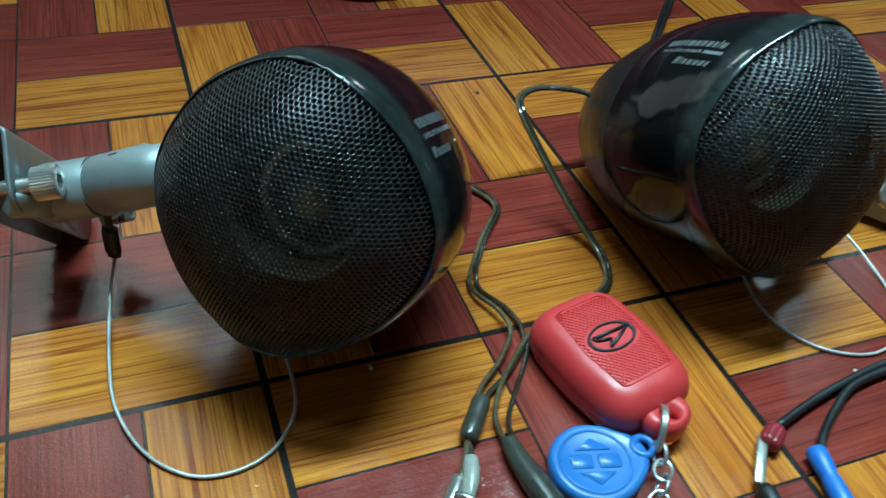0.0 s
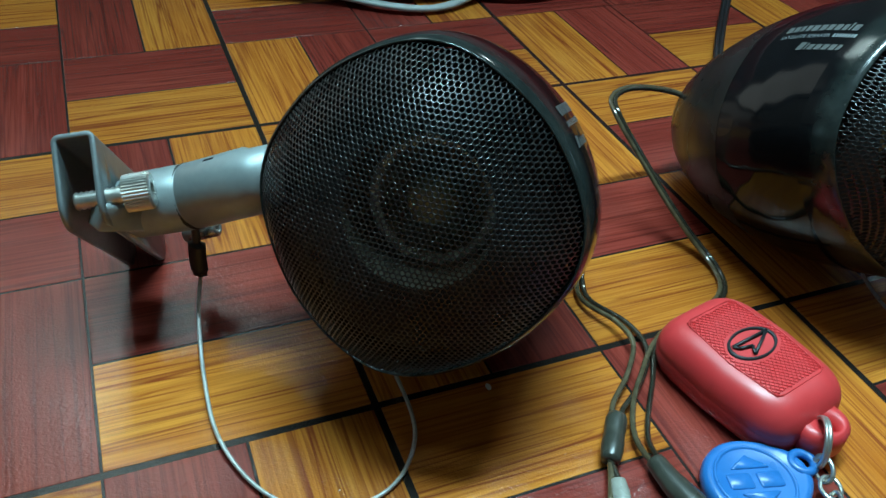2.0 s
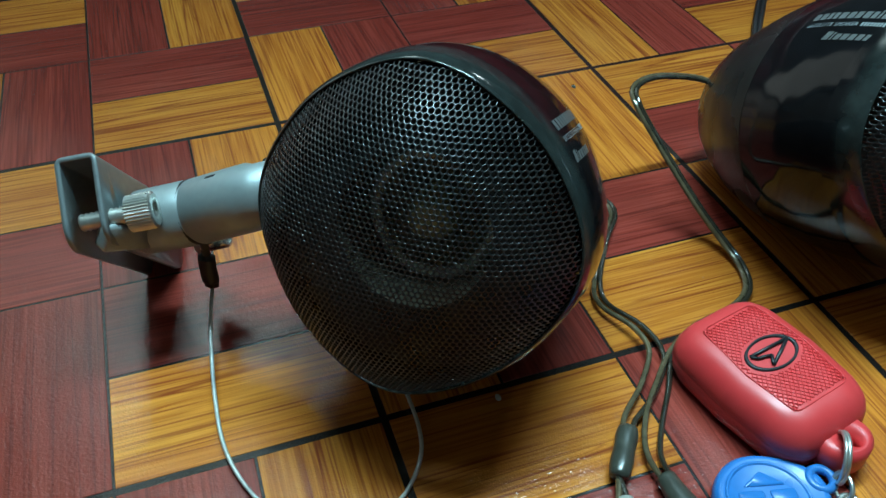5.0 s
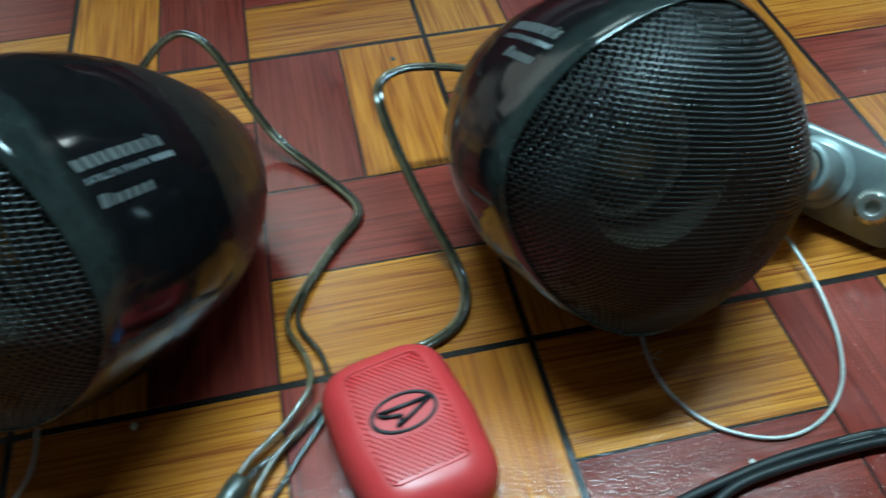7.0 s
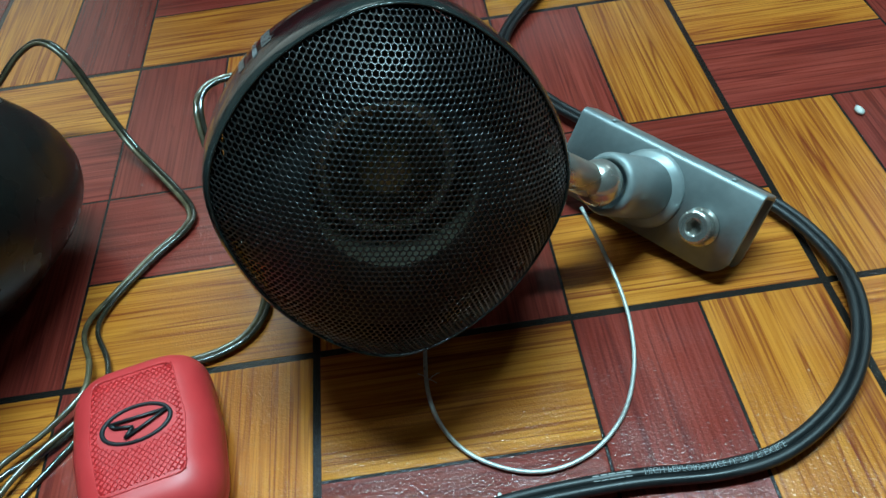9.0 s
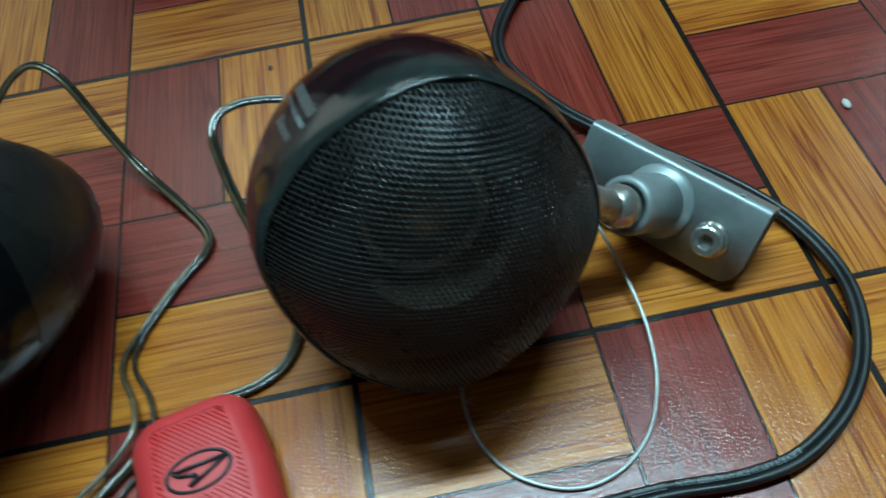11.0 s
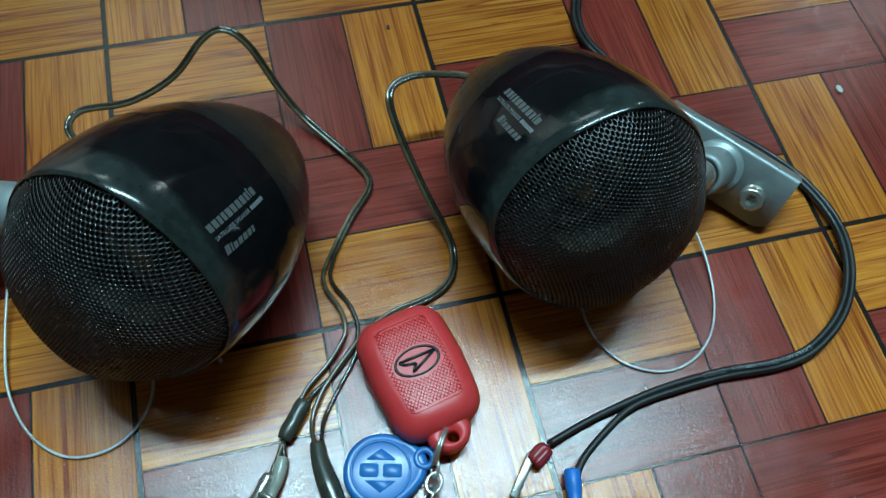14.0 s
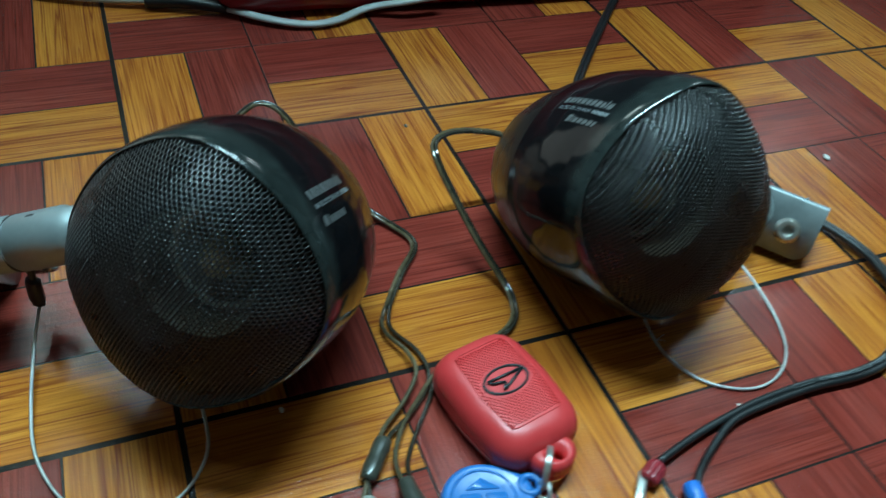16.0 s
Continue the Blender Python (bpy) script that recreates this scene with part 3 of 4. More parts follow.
# mount whose bracket leans upright on the floor
def mount_left(ob):
    m = basis((-0.2092, 0.0856, 0.0385), (-0.215, -0.611, 0.762), (0.058, 0.771, 0.634))
    b, p, out, sheet = bracket(ob, m, 1, (0.02875, -0.0178), (0.01275, -0.0170), 0.0255, 0.66, 0.0680)
    world_part("bolt", moved(socket_bolt(0.0050, 0.0074), m @ aim(p + out * 0.0050, p + out)), STEEL, ob, "bright socket head bolt", False)
    world_part("stud", moved(stud(0.0026, 0.0165, 12), m @ aim(p - out * 0.0085, p + out)), STEEL, ob)
    pierce(sheet, 0.0036, m @ aim(Vector((0.0202, 0.00575, -0.0200)), Vector((0.0202, 1.0, -0.0200))))
    hub = m @ (b + out * 0.002)
    ring, near = Vector((-0.1884, 0.0579, 0.0425)), Vector((-0.1720, 0.0475, 0.0518))
    way = (near - ring).normalized()
    ln = (ring - hub).length
    world_part("clamp", moved(lathe([(0.0088, 0.0), (0.0096, 0.0015), (0.0098, ln - 0.0006), (0.0094, ln)], 40), aim(hub, ring)), SILVER, ob)
    world_part("lug_block", moved(box(0.006, 0.0085, 0.016, 0.0012), aim(m @ (p + out * 0.0015 - Vector((0.006, 0, 0.004))), m @ (b + out * 0.01 - Vector((0, 0, 0.004))))), SILVER, ob)
    world_part("ring", moved(lathe([(0.0090, -0.0004), (0.00995, -0.0002), (0.00995, 0.0010), (0.0090, 0.0012)], 40), aim(ring, near)), INSIDE_BLACK, ob)
    lt = (near - ring).length + 0.012
    world_part("mount_tube", moved(lathe([(0.0094, 0.0008), (0.0098, 0.0012), (0.0098, lt - 0.016), (0.0098, lt - 0.0125), (0.0090, lt - 0.0108), (0.0085, lt)], 40), aim(ring, near)), SILVER, ob, "satin silver tube")
    world_part("slot", moved(box(0.0013, 0.0013, 0.0038, 0.0003), basis((-0.1826, 0.0543, 0.0560), (-0.36, 0.23, 0.9), way)), INSIDE_BLACK, ob)
    nut = Vector((-0.1845, 0.0672, 0.0225))
    world_part("bolt", moved(socket_bolt(0.0026, 0.012), aim(nut - way * 0.008, nut + way)), STEEL, ob)
    world_part("clip", sweep(smooth_line([(-0.1885, 0.0600, 0.0315), (-0.1888, 0.0597, 0.0270), (-0.1890, 0.0594, 0.0235), (-0.1893, 0.0590, 0.0185), (-0.1893, 0.0585, 0.0125)], 0.0005), lambda t: 0.0016 if t < 0.42 else (0.0034 if t < 0.9 else 0.0028), 6, squash=0.7), BLACK_RUBBER, ob, "black rubber clip")
    loop = [(-0.1893, 0.0583, 0.012), (-0.1925, 0.045, 0.007), (-0.1950, 0.020, 0.004), (-0.1945, 0.000, 0.0025), (-0.1880, -0.0175, 0.0015), (-0.1770, -0.0285, 0.001), (-0.1650, -0.0310, 0.001),
            (-0.1535, -0.0275, 0.001), (-0.1450, -0.0180, 0.001), (-0.1418, -0.0080, 0.0015), (-0.1420, 0.006, 0.004), (-0.1440, 0.020, 0.009)]
    world_part("steel_wire", sweep(smooth_line(loop), 0.0006, 8), WIRE_STEEL, ob, "thin braided steel wire")


# mount whose bracket lies over on the floor, with a ball joint
def mount_right(ob):
    m = basis((0.1160, 0.0400, 0.0228), (0.64, -0.77, -0.03), (0.496, 0.38, 0.785))
    b, p, out, sheet = bracket(ob, m, -1, (0.0193, -0.0165), (-0.0010, -0.0140), 0.0275)
    world_part("bolt", moved(socket_bolt(0.0047, 0.0050), m @ aim(p + out * 0.0012, p + out)), STEEL, ob, "bright socket head bolt", False)
    world_part("washer", moved(lathe([(0.0058, 0), (0.0058, 0.0012)], 24), m @ aim(p, p + out)), STEEL, ob)
    world_part("stud", moved(stud(0.0026, 0.010), m @ aim(p - out * 0.009, p)), STEEL, ob)
    hub, ball = m @ (b + out * 0.001), Vector((0.0850, 0.0200, 0.0335))
    way = (ball - hub).normalized()
    ln = (ball - hub).length
    world_part("mount_tube", moved(lathe([(0.0094, 0), (0.0092, ln - 0.008), (0.0084, ln - 0.0065), (0.0070, ln - 0.0065), (0.0070, ln - 0.012)], 36, True, True), aim(hub, ball)), SILVER, ob, "satin silver tube")
    world_part("ball_joint", moved(lathe([(0.0068 * math.sin(a), -0.0068 * math.cos(a)) for a in span(0.15, 3.0, 12)], 28), aim(ball - way * 0.003, ball)), STEEL, ob)
    inner = ob.matrix_world @ Vector((0.036, 0.004, -0.020))
    world_part("ball_stem", moved(lathe([(0.0048, 0), (0.0048, (inner - ball).length)], 24), aim(ball, inner)), STEEL, ob)
    for k in (-0.0206, 0.0214):
        world_part("press_mark", moved(box(0.0014, 0.0045, 0.0012, 0.0005), m @ Matrix.Translation((k, -0.0030, -0.00015))), SILVER, ob)
    loop = [(0.0850, 0.032, 0.012), (0.0885, 0.018, 0.007), (0.0905, 0.004, 0.004), (0.0905, -0.0080, 0.002), (0.0880, -0.0210, 0.001), (0.0820, -0.0340, 0.001), (0.0730, -0.0430, 0.001), (0.0625, -0.0472, 0.001), (0.0520, -0.0465, 0.001),
            (0.0410, -0.0405, 0.001), (0.0340, -0.0310, 0.001), (0.0312, -0.0195, 0.0012), (0.0318, -0.006, 0.003), (0.034, 0.008, 0.008)]
    world_part("steel_wire", sweep(smooth_line(loop), 0.0006, 8), WIRE_STEEL, ob, "thin braided steel wire")


def frayed(ob, at):
    """Loose hair-thin strands that stand off the steel wire."""
    for dx, dy, dz in ((-0.0028, 0.0016, 0.0014), (0.0032, 0.0004, 0.0020), (0.0022, -0.0024, 0.0012)):
        a, b = Vector(at), Vector(at) + Vector((dx, dy, dz))
        world_part("loose_strand", sweep(smooth_line([a, (a + b) / 2 + Vector((0, 0, 0.0004)), b], 0.0008), 0.00011, 5), WIRE_STEEL, ob)


mount_left(speaker_l)
frayed(speaker_r, (0.0318, -0.0155, 0.0016))
mount_right(speaker_r)

# ---- the thin twin speaker cables ----
def twin(ob, points, r=0.00090, part_from=0.8, gap=0.0016):
    """Two strands side by side that part towards their end."""
    line = smooth_line(points)
    fr = frames_along(line)
    for sgn, mat, label in ((-1, BROWN_WIRE, "smoke-dark strand"), (1, COPPER_WIRE, "copper-coloured strand in clear insulation")):
        path = []
        for i, (p, way, side, up) in enumerate(fr):
            t = max(0.0, (i / (len(fr) - 1) - part_from) / (1 - part_from))
            path.append(p + side * sgn * (r * 0.95 + gap * math.sin(math.pi * min(1.0, t) * 0.93)) + Vector((0, 0, 0.0012 * sgn * math.sin(math.pi * t))))
        world_part("wire", sweep(path, r, 10), mat, ob, label)


def cable_left():
    ob = thing("speaker_cable", "thin clear-brown twin cable curling over the floor", "cable", group="speaker cables")
    twin(ob, [(-0.112, 0.080, 0.020), (-0.135, 0.092, 0.010), (-0.158, 0.100, 0.012), (-0.164, 0.107, 0.016), (-0.158, 0.114, 0.018), (-0.137, 0.114, 0.019), (-0.117, 0.119, 0.025), (-0.102, 0.127, 0.036), (-0.092, 0.128, 0.0393), (-0.083, 0.122, 0.034),
              (-0.074, 0.111, 0.017), (-0.066, 0.101, 0.0072), (-0.052, 0.083, 0.0025), (-0.0435, 0.069, 0.0018), (-0.0440, 0.060, 0.0018), (-0.0540, 0.048, 0.0018), (-0.0665, 0.029, 0.0018), (-0.0690, 0.019, 0.002), (-0.0640, 0.006, 0.003),
              (-0.0640, -0.0055, 0.003), (-0.0730, -0.0165, 0.0025), (-0.0840, -0.0250, 0.0030), (-0.0880, -0.0305, 0.0035)])
    world_part("heat_shrink", sweep(smooth_line([(-0.0865, -0.0285, 0.0038), (-0.0915, -0.0350, 0.0038), (-0.0965, -0.0415, 0.0036)], 0.001), lambda t: 0.0031 - 0.0004 * abs(2 * t - 1) ** 6 + 0.00012 * math.sin(11 * t), 14, squash=0.85), SHRINK, ob, "dark heat-shrink sleeve")
    world_part("wire", sweep(smooth_line([(-0.0955, -0.0400, 0.0035), (-0.1005, -0.0490, 0.003), (-0.1040, -0.0545, 0.003)]), 0.001, 10), COPPER_WIRE, ob)
    world_part("wire", sweep(smooth_line([(-0.0965, -0.0410, 0.0035), (-0.0975, -0.0490, 0.003), (-0.0985, -0.0530, 0.003)]), 0.001, 10), BROWN_WIRE, ob)
    world_part("connector", sweep(smooth_line([(-0.0978, -0.0478, 0.0032), (-0.1010, -0.0560, 0.0030), (-0.1060, -0.0640, 0.0030)], 0.001), lambda t: 0.0022 + 0.0004 * math.sin(6 * t), 12), CLEAR_SLEEVE, ob, "cloudy clear sleeve")
    world_part("connector", sweep(smooth_line([(-0.1035, -0.0530, 0.0032), (-0.1080, -0.0590, 0.0030), (-0.1150, -0.0670, 0.0030)], 0.001), lambda t: 0.0021 + 0.0005 * math.sin(5 * t), 12), STEEL, ob, "metal bullet connector")
    world_part("collar", sweep(smooth_line([(-0.1075, -0.0595, 0.0060), (-0.1050, -0.0615, 0.0068), (-0.1020, -0.0650, 0.0064)], 0.001), 0.0011, 10), STEEL, ob)
    world_part("connector", sweep(smooth_line([(-0.1015, -0.0655, 0.0050), (-0.0995, -0.0690, 0.0046), (-0.0985, -0.0730, 0.0044)], 0.001), 0.0022, 12), RED_DARK, ob, "red sleeve")
    return ob


def cable_right():
    ob = thing("speaker_cable", "thin clear-brown twin cable looping past the red key cover", "cable", group="speaker cables")
    twin(ob, [(0.018, 0.080, 0.028), (0.006, 0.087, 0.034), (-0.007, 0.088, 0.038), (-0.0200, 0.0875, 0.0400), (-0.0285, 0.084, 0.0390), (-0.0305, 0.076, 0.0360), (-0.0275, 0.062, 0.0270), (-0.0215, 0.045, 0.0140), (-0.0165, 0.033, 0.0055), (-0.0150, 0.022, 0.0022), (-0.0190, 0.0110, 0.0018), (-0.0285, 0.0045, 0.0018),
              (-0.0460, 0.0005, 0.0018), (-0.0595, -0.0070, 0.0020), (-0.0680, -0.0165, 0.0018), (-0.0770, -0.0270, 0.0018), (-0.0830, -0.0370, 0.002), (-0.0845, -0.0475, 0.0035)])
    world_part("heat_shrink", sweep(smooth_line([(-0.0846, -0.0455, 0.0036), (-0.0845, -0.0530, 0.0042), (-0.0825, -0.0650, 0.0044), (-0.0800, -0.0800, 0.0042)], 0.001), lambda t: 0.0027 + 0.0014 * min(1, t * 2.2), 14, squash=0.92), SHRINK, ob, "long glossy dark heat-shrink sleeve")
    return ob


cable_left()
cable_right()


# ---- the thick black twin cable with crimp sleeves ----
def black_cable():
    ob = thing("power_cable", "thick black twin cable with red and blue crimp sleeves", "cable")
    pts = [(0.250, 0.345, 0.004), (0.164, 0.250, 0.004), (0.108, 0.185, 0.004), (0.082, 0.150, 0.004), (0.0760, 0.127, 0.004), (0.0825, 0.107, 0.004), (0.0960, 0.085, 0.004), (0.1180, 0.062, 0.004), (0.1380, 0.041, 0.0035), (0.1500, 0.021, 0.0035), (0.1545, -0.002, 0.004), (0.1490, -0.023, 0.005), (0.1365, -0.0405, 0.005),
           (0.1185, -0.0520, 0.004), (0.1010, -0.0550, 0.003), (0.0780, -0.0540, 0.003), (0.0540, -0.0550, 0.003), (0.0370, -0.0575, 0.003)]
    a = pts + [(0.0200, -0.0610, 0.003), (0.0010, -0.0665, 0.0035)]
    b = pts + [(0.0240, -0.0640, 0.003), (0.0120, -0.0720, 0.0035), (0.0065, -0.0780, 0.004)]
    r = 0.00142
    world_part("wire", sweep(smooth_line(a), r, 12, (r * 0.85, 0)), BLACK_RUBBER, ob)
    world_part("wire", sweep(smooth_line(b), r, 12, (-r * 0.85, 0)), BLACK_RUBBER, ob)
    # print along the upper strand
    line = smooth_line(a, 0.001)
    fr = frames_along(line)
    dist = [0.0]
    for p, q in zip(line, line[1:]):
        dist.append(dist[-1] + (q - p).length)
    start = next(i for i, p in enumerate(line) if p.y < -0.045 and p.x < 0.13)

    def along(bm, at):
        for v in bm.verts:
            d = at - v.co.x
            i = min(range(len(dist)), key=lambda k: abs(dist[k] - d))
            p, way, side, up = fr[i]
            p = p + way * (d - dist[i])
            ang = 0.35 - v.co.y / r
            c = p + side * r * 0.85
            v.co = c + (up * math.cos(ang) - side * math.sin(ang) * -1) * (r + 0.0001)
        return bm

    end = dist[start] + 0.062
    world_part("emblem", along(bars([(0.0016, 1)] * 5, 0.0015, 0.0004), end), PRINT_SILVER, ob)
    world_part("lettering", along(lettering("HIGH PERFORMANCE ULTRA FLEXIBLE", 0.0021), end - 0.0125), PRINT_GREY, ob, "pale grey print along the cable")
    world_part("crimp_sleeve", moved(ribbed([(0.0026, 0), (0.0034, 0.0012), (0.0036, 0.0022), (0.0036, 0.0068), (0.0033, 0.0078), (0.0024, 0.0085)]), aim((-0.0005, -0.0665, 0.0042), (-0.0115, -0.0735, 0.0040))), RED_DARK, ob, "dark red crimp sleeve", False)
    world_part("terminal", moved(box(0.0034, 0.0016, 0.018, 0.0006), aim((-0.0125, -0.0745, 0.0038), (-0.0210, -0.0850, 0.003))), STEEL, ob, "bent metal terminal")
    world_part("terminal_sleeve", moved(lathe([(0.0022, 0), (0.0030, 0.002), (0.0030, 0.02)], 16), aim((-0.0175, -0.0825, 0.0034), (-0.0195, -0.1000, 0.0032))), BLACK_RUBBER, ob)
    prof = [(0.0026, 0), (0.0032, 0.0008), (0.0033, 0.0045), (0.0030, 0.0085), (0.0026, 0.0098), (0.0031, 0.0115), (0.0033, 0.018), (0.0030, 0.024)]
    world_part("crimp_sleeve", moved(ribbed(prof, 0.00012), aim((0.0062, -0.0765, 0.0042), (0.0030, -0.0920, 0.0038))), BLUE_SLEEVE, ob, "bright blue crimp sleeve")
    world_part("cable_end", sweep(smooth_line([(0.0020, -0.098, 0.0036), (0.003, -0.112, 0.003), (0.010, -0.13, 0.003)]), 0.0018, 10), BLACK_RUBBER, ob)
    return ob


black_cable()


# ---- red key cover, blue tag and chain ----
def key_cover():
    m = pose(-0.042, -0.0285, 0, 0, 0, 13)
    ob = thing("key_cover", "red silicone car key cover with a black emblem", "key cover", m)
    layers = []
    for z, k in ((0.0004, 0.0026), (0.0014, 0.0013), (0.0040, 0.0004), (0.0078, 0.0), (0.0081, 0.00012), (0.0084, 0.0), (0.0108, 0.0003), (0.0130, 0.0010), (0.0150, 0.0022), (0.0165, 0.0038), (0.0174, 0.0056)):
        q = hull([(-0.0180 + k, 0.0255 - k), (0.0180 - k, 0.0255 - k), (0.0191 - k, 0.0), (0.0172 - k, -0.0255 + k), (-0.0172 + k, -0.0255 + k), (-0.0191 + k, 0.0)], 0.0130 - k * 0.6, 8)
        layers.append([(p.x, p.y, z) for p in q])
    for z, k in ((0.0178, 0.9), (0.0180, 0.7), (0.0180, 0.3)):
        layers.append([(p.x * k, p.y * k, z) for p in q])
    part("body", rings_mesh(layers), RED_SILICONE, ob)
    # hanging lug with its hole
    lug = []
    for z, k in ((0.003, 0.8), (0.0045, 1.0), (0.0105, 1.0), (0.0122, 0.8)):
        ring = []
        for a in span(0, 2 * math.pi, 28)[:-1]:
            ring.append((0.0085 * k * math.cos(a), -0.0262 + 0.0072 * k * math.sin(a), z))
        lug.append(ring)
    hole = [[(0.0026 * math.cos(a) + 0.0005, -0.0285 + 0.0026 * math.sin(a), z) for a in span(0, 2 * math.pi, 28)[:-1]] for z in (0.0122, 0.003)]
    part("lug", rings_mesh(lug + hole, closed=True), RED_SILICONE, ob)
    # raised frame and cross-hatched panel
    pan = hull([(-0.0105, 0.0185), (0.0105, 0.0185), (0.0122, 0.0), (0.0105, -0.0165), (-0.0105, -0.0165), (-0.0122, 0.0)], 0.003, 5)
    part("panel_edge", rings_mesh([[q + d for q in [Vector((p.x * k, p.y * k, 0)) for p in pan]] for k, d in ((1.012, Vector((0, 0, 0.0177))), (1.006, Vector((0, 0, 0.01818))), (0.992, Vector((0, 0, 0.01818))), (0.985, Vector((0, 0, 0.0177))))], False, False), RED_SILICONE, ob)
    bm = bmesh.new()
    for sgn in (1, -1):
        for i in range(-22, 23):
            c = i * 0.00185
            pts = []
            for t in span(-0.03, 0.03, 120):
                x, y = t, sgn * t * 1.15 + c
                if abs(x) < 0.0117 - 0.0000036 * (y * 1000) ** 2 and -0.0158 < y < 0.0178 and (x / 0.0100) ** 2 + ((y - 0.0015) / 0.0064) ** 2 > 1:
                    pts.append((x, y))
            runs, run = [], []
            for a, b in zip(pts, pts[1:] + [None]):
                run.append(a)
                if b is None or math.hypot(b[0] - a[0], b[1] - a[1]) > 0.0015:
                    runs.append(run)
                    run = []
            for run in runs:
                if len(run) < 2:
                    continue
                (xa, ya), (xb, yb) = run[0], run[-1]
                d = Vector((xb - xa, yb - ya)).normalized()
                nx, ny = -d.y * 0.0003, d.x * 0.0003
                za = 0.01820
                v = [bm.verts.new(q) for q in ((xa + nx, ya + ny, 0.0177), (xa, ya, za + 0.00004), (xa - nx, ya - ny, 0.0177), (xb + nx, yb + ny, 0.0177), (xb, yb, za + 0.00004), (xb - nx, yb - ny, 0.0177))]
                bm.faces.new((v[0], v[1], v[4], v[3]))
                bm.faces.new((v[1], v[2], v[5], v[4]))
    part("grip_pattern", bm, RED_SILICONE, ob, "fine cross-hatched relief", False)
    # emblem: oval ring and a bold slanted sign
    oval = [[(0.0090 * k * math.cos(a), 0.0015 + 0.0055 * k * math.sin(a), z) for a in span(0, 2 * math.pi, 48)[:-1]] for k, z in ((1.03, 0.0178), (1.02, 0.0187), (0.91, 0.0187), (0.90, 0.0178))]
    part("emblem", rings_mesh(oval, False, False), PRINT_BLACK, ob, "black oval emblem")
    def stroke(points, w, z=0.0186):
        line = [Vector((*p, z)) for p in points]
        return sweep(line, w, 6, squash=0.6)
    sign = bmesh.new()
    for pts in ([(-0.0066, 0.0034), (0.0005, 0.0032), (0.0080, 0.0029)], [(0.0080, 0.0029), (0.0030, 0.0006), (-0.0031, -0.0020)], [(-0.0031, -0.0020), (-0.0020, -0.0006), (-0.0008, 0.0007)], [(-0.0008, 0.0007), (-0.0030, 0.0014), (-0.0052, 0.0019)], [(-0.0052, 0.0019), (-0.0059, 0.0026), (-0.0066, 0.0034)]):
        b2 = stroke(pts, 0.00052)
        me = bpy.data.meshes.new("tmp")
        b2.to_mesh(me)
        b2.free()
        sign.from_mesh(me)
        bpy.data.meshes.remove(me)
    part("emblem", sign, PRINT_BLACK, ob, "black angular sign")
    return ob


def torus(R, r, n=36, k=10, stretch=1.0):
    rings = []
    for i in range(n):
        a = 2 * math.pi * i / n
        rings.append([((R + r * math.cos(b)) * math.cos(a) * stretch, (R + r * math.cos(b)) * math.sin(a), r * math.sin(b)) for b in (2 * math.pi * j / k for j in range(k))])
    return rings_mesh(rings, closed=True)


def key_tag():
    m = pose(-0.0635, -0.0612, 0.0006, 0, 0, -8)
    ob = thing("key_tag", "round blue plastic key tag with embossed arrows", "key tag", m)
    out = []
    for a in span(0, 2 * math.pi, 56)[:-1]:
        bulge = 0.0038 * max(0, math.cos(a - 0.15)) ** 5
        r = 0.0140 + bulge
        out.append(Vector((r * math.cos(a), r * math.sin(a))))
    part("body", rings_mesh([[(p.x * k, p.y * k, z) for p in out] for k, z in ((0.90, 0.0), (0.985, 0.0008), (1.0, 0.0024), (0.985, 0.0042), (0.93, 0.0052), (0.84, 0.0056), (0.80, 0.0053), (0.4, 0.0053))]), BLUE_PLASTIC, ob)
    part("rim", rings_mesh([[(0.0108 * k * math.cos(a), 0.0108 * k * math.sin(a), z) for a in span(0, 2 * math.pi, 48)[:-1]] for k, z in ((1.06, 0.0050), (1.03, 0.0059), (0.97, 0.0059), (0.94, 0.0050))], False, False), BLUE_PLASTIC, ob)
    rot = Matrix.Rotation(radians(-6), 4, "Z")
    for sgn in (1, -1):
        tri = hull([(-0.0060 * sgn, 0.0037 * sgn), (0.0060 * sgn, 0.0037 * sgn), (0.0, 0.0081 * sgn)], 0.0004, 3)
        part("arrow", moved(plate(tri, 0.0014, 0.0003), rot @ Matrix.Translation((0, 0, 0.0057))), BLUE_PLASTIC, ob)
        sq = hull([(0.0008 * sgn, -0.0025), (0.0078 * sgn, -0.0025), (0.0078 * sgn, 0.0025), (0.0008 * sgn, 0.0025)], 0.0010, 3)
        part("arrow_block", moved(plate(sq, 0.0014, 0.0003), rot @ Matrix.Translation((0, 0, 0.0057))), BLUE_PLASTIC, ob)
    part("eyelet", moved(torus(0.0032, 0.0013), Matrix.Translation((0.0165, 0.003, 0.0048))), BLUE_PLASTIC, ob)
    return ob


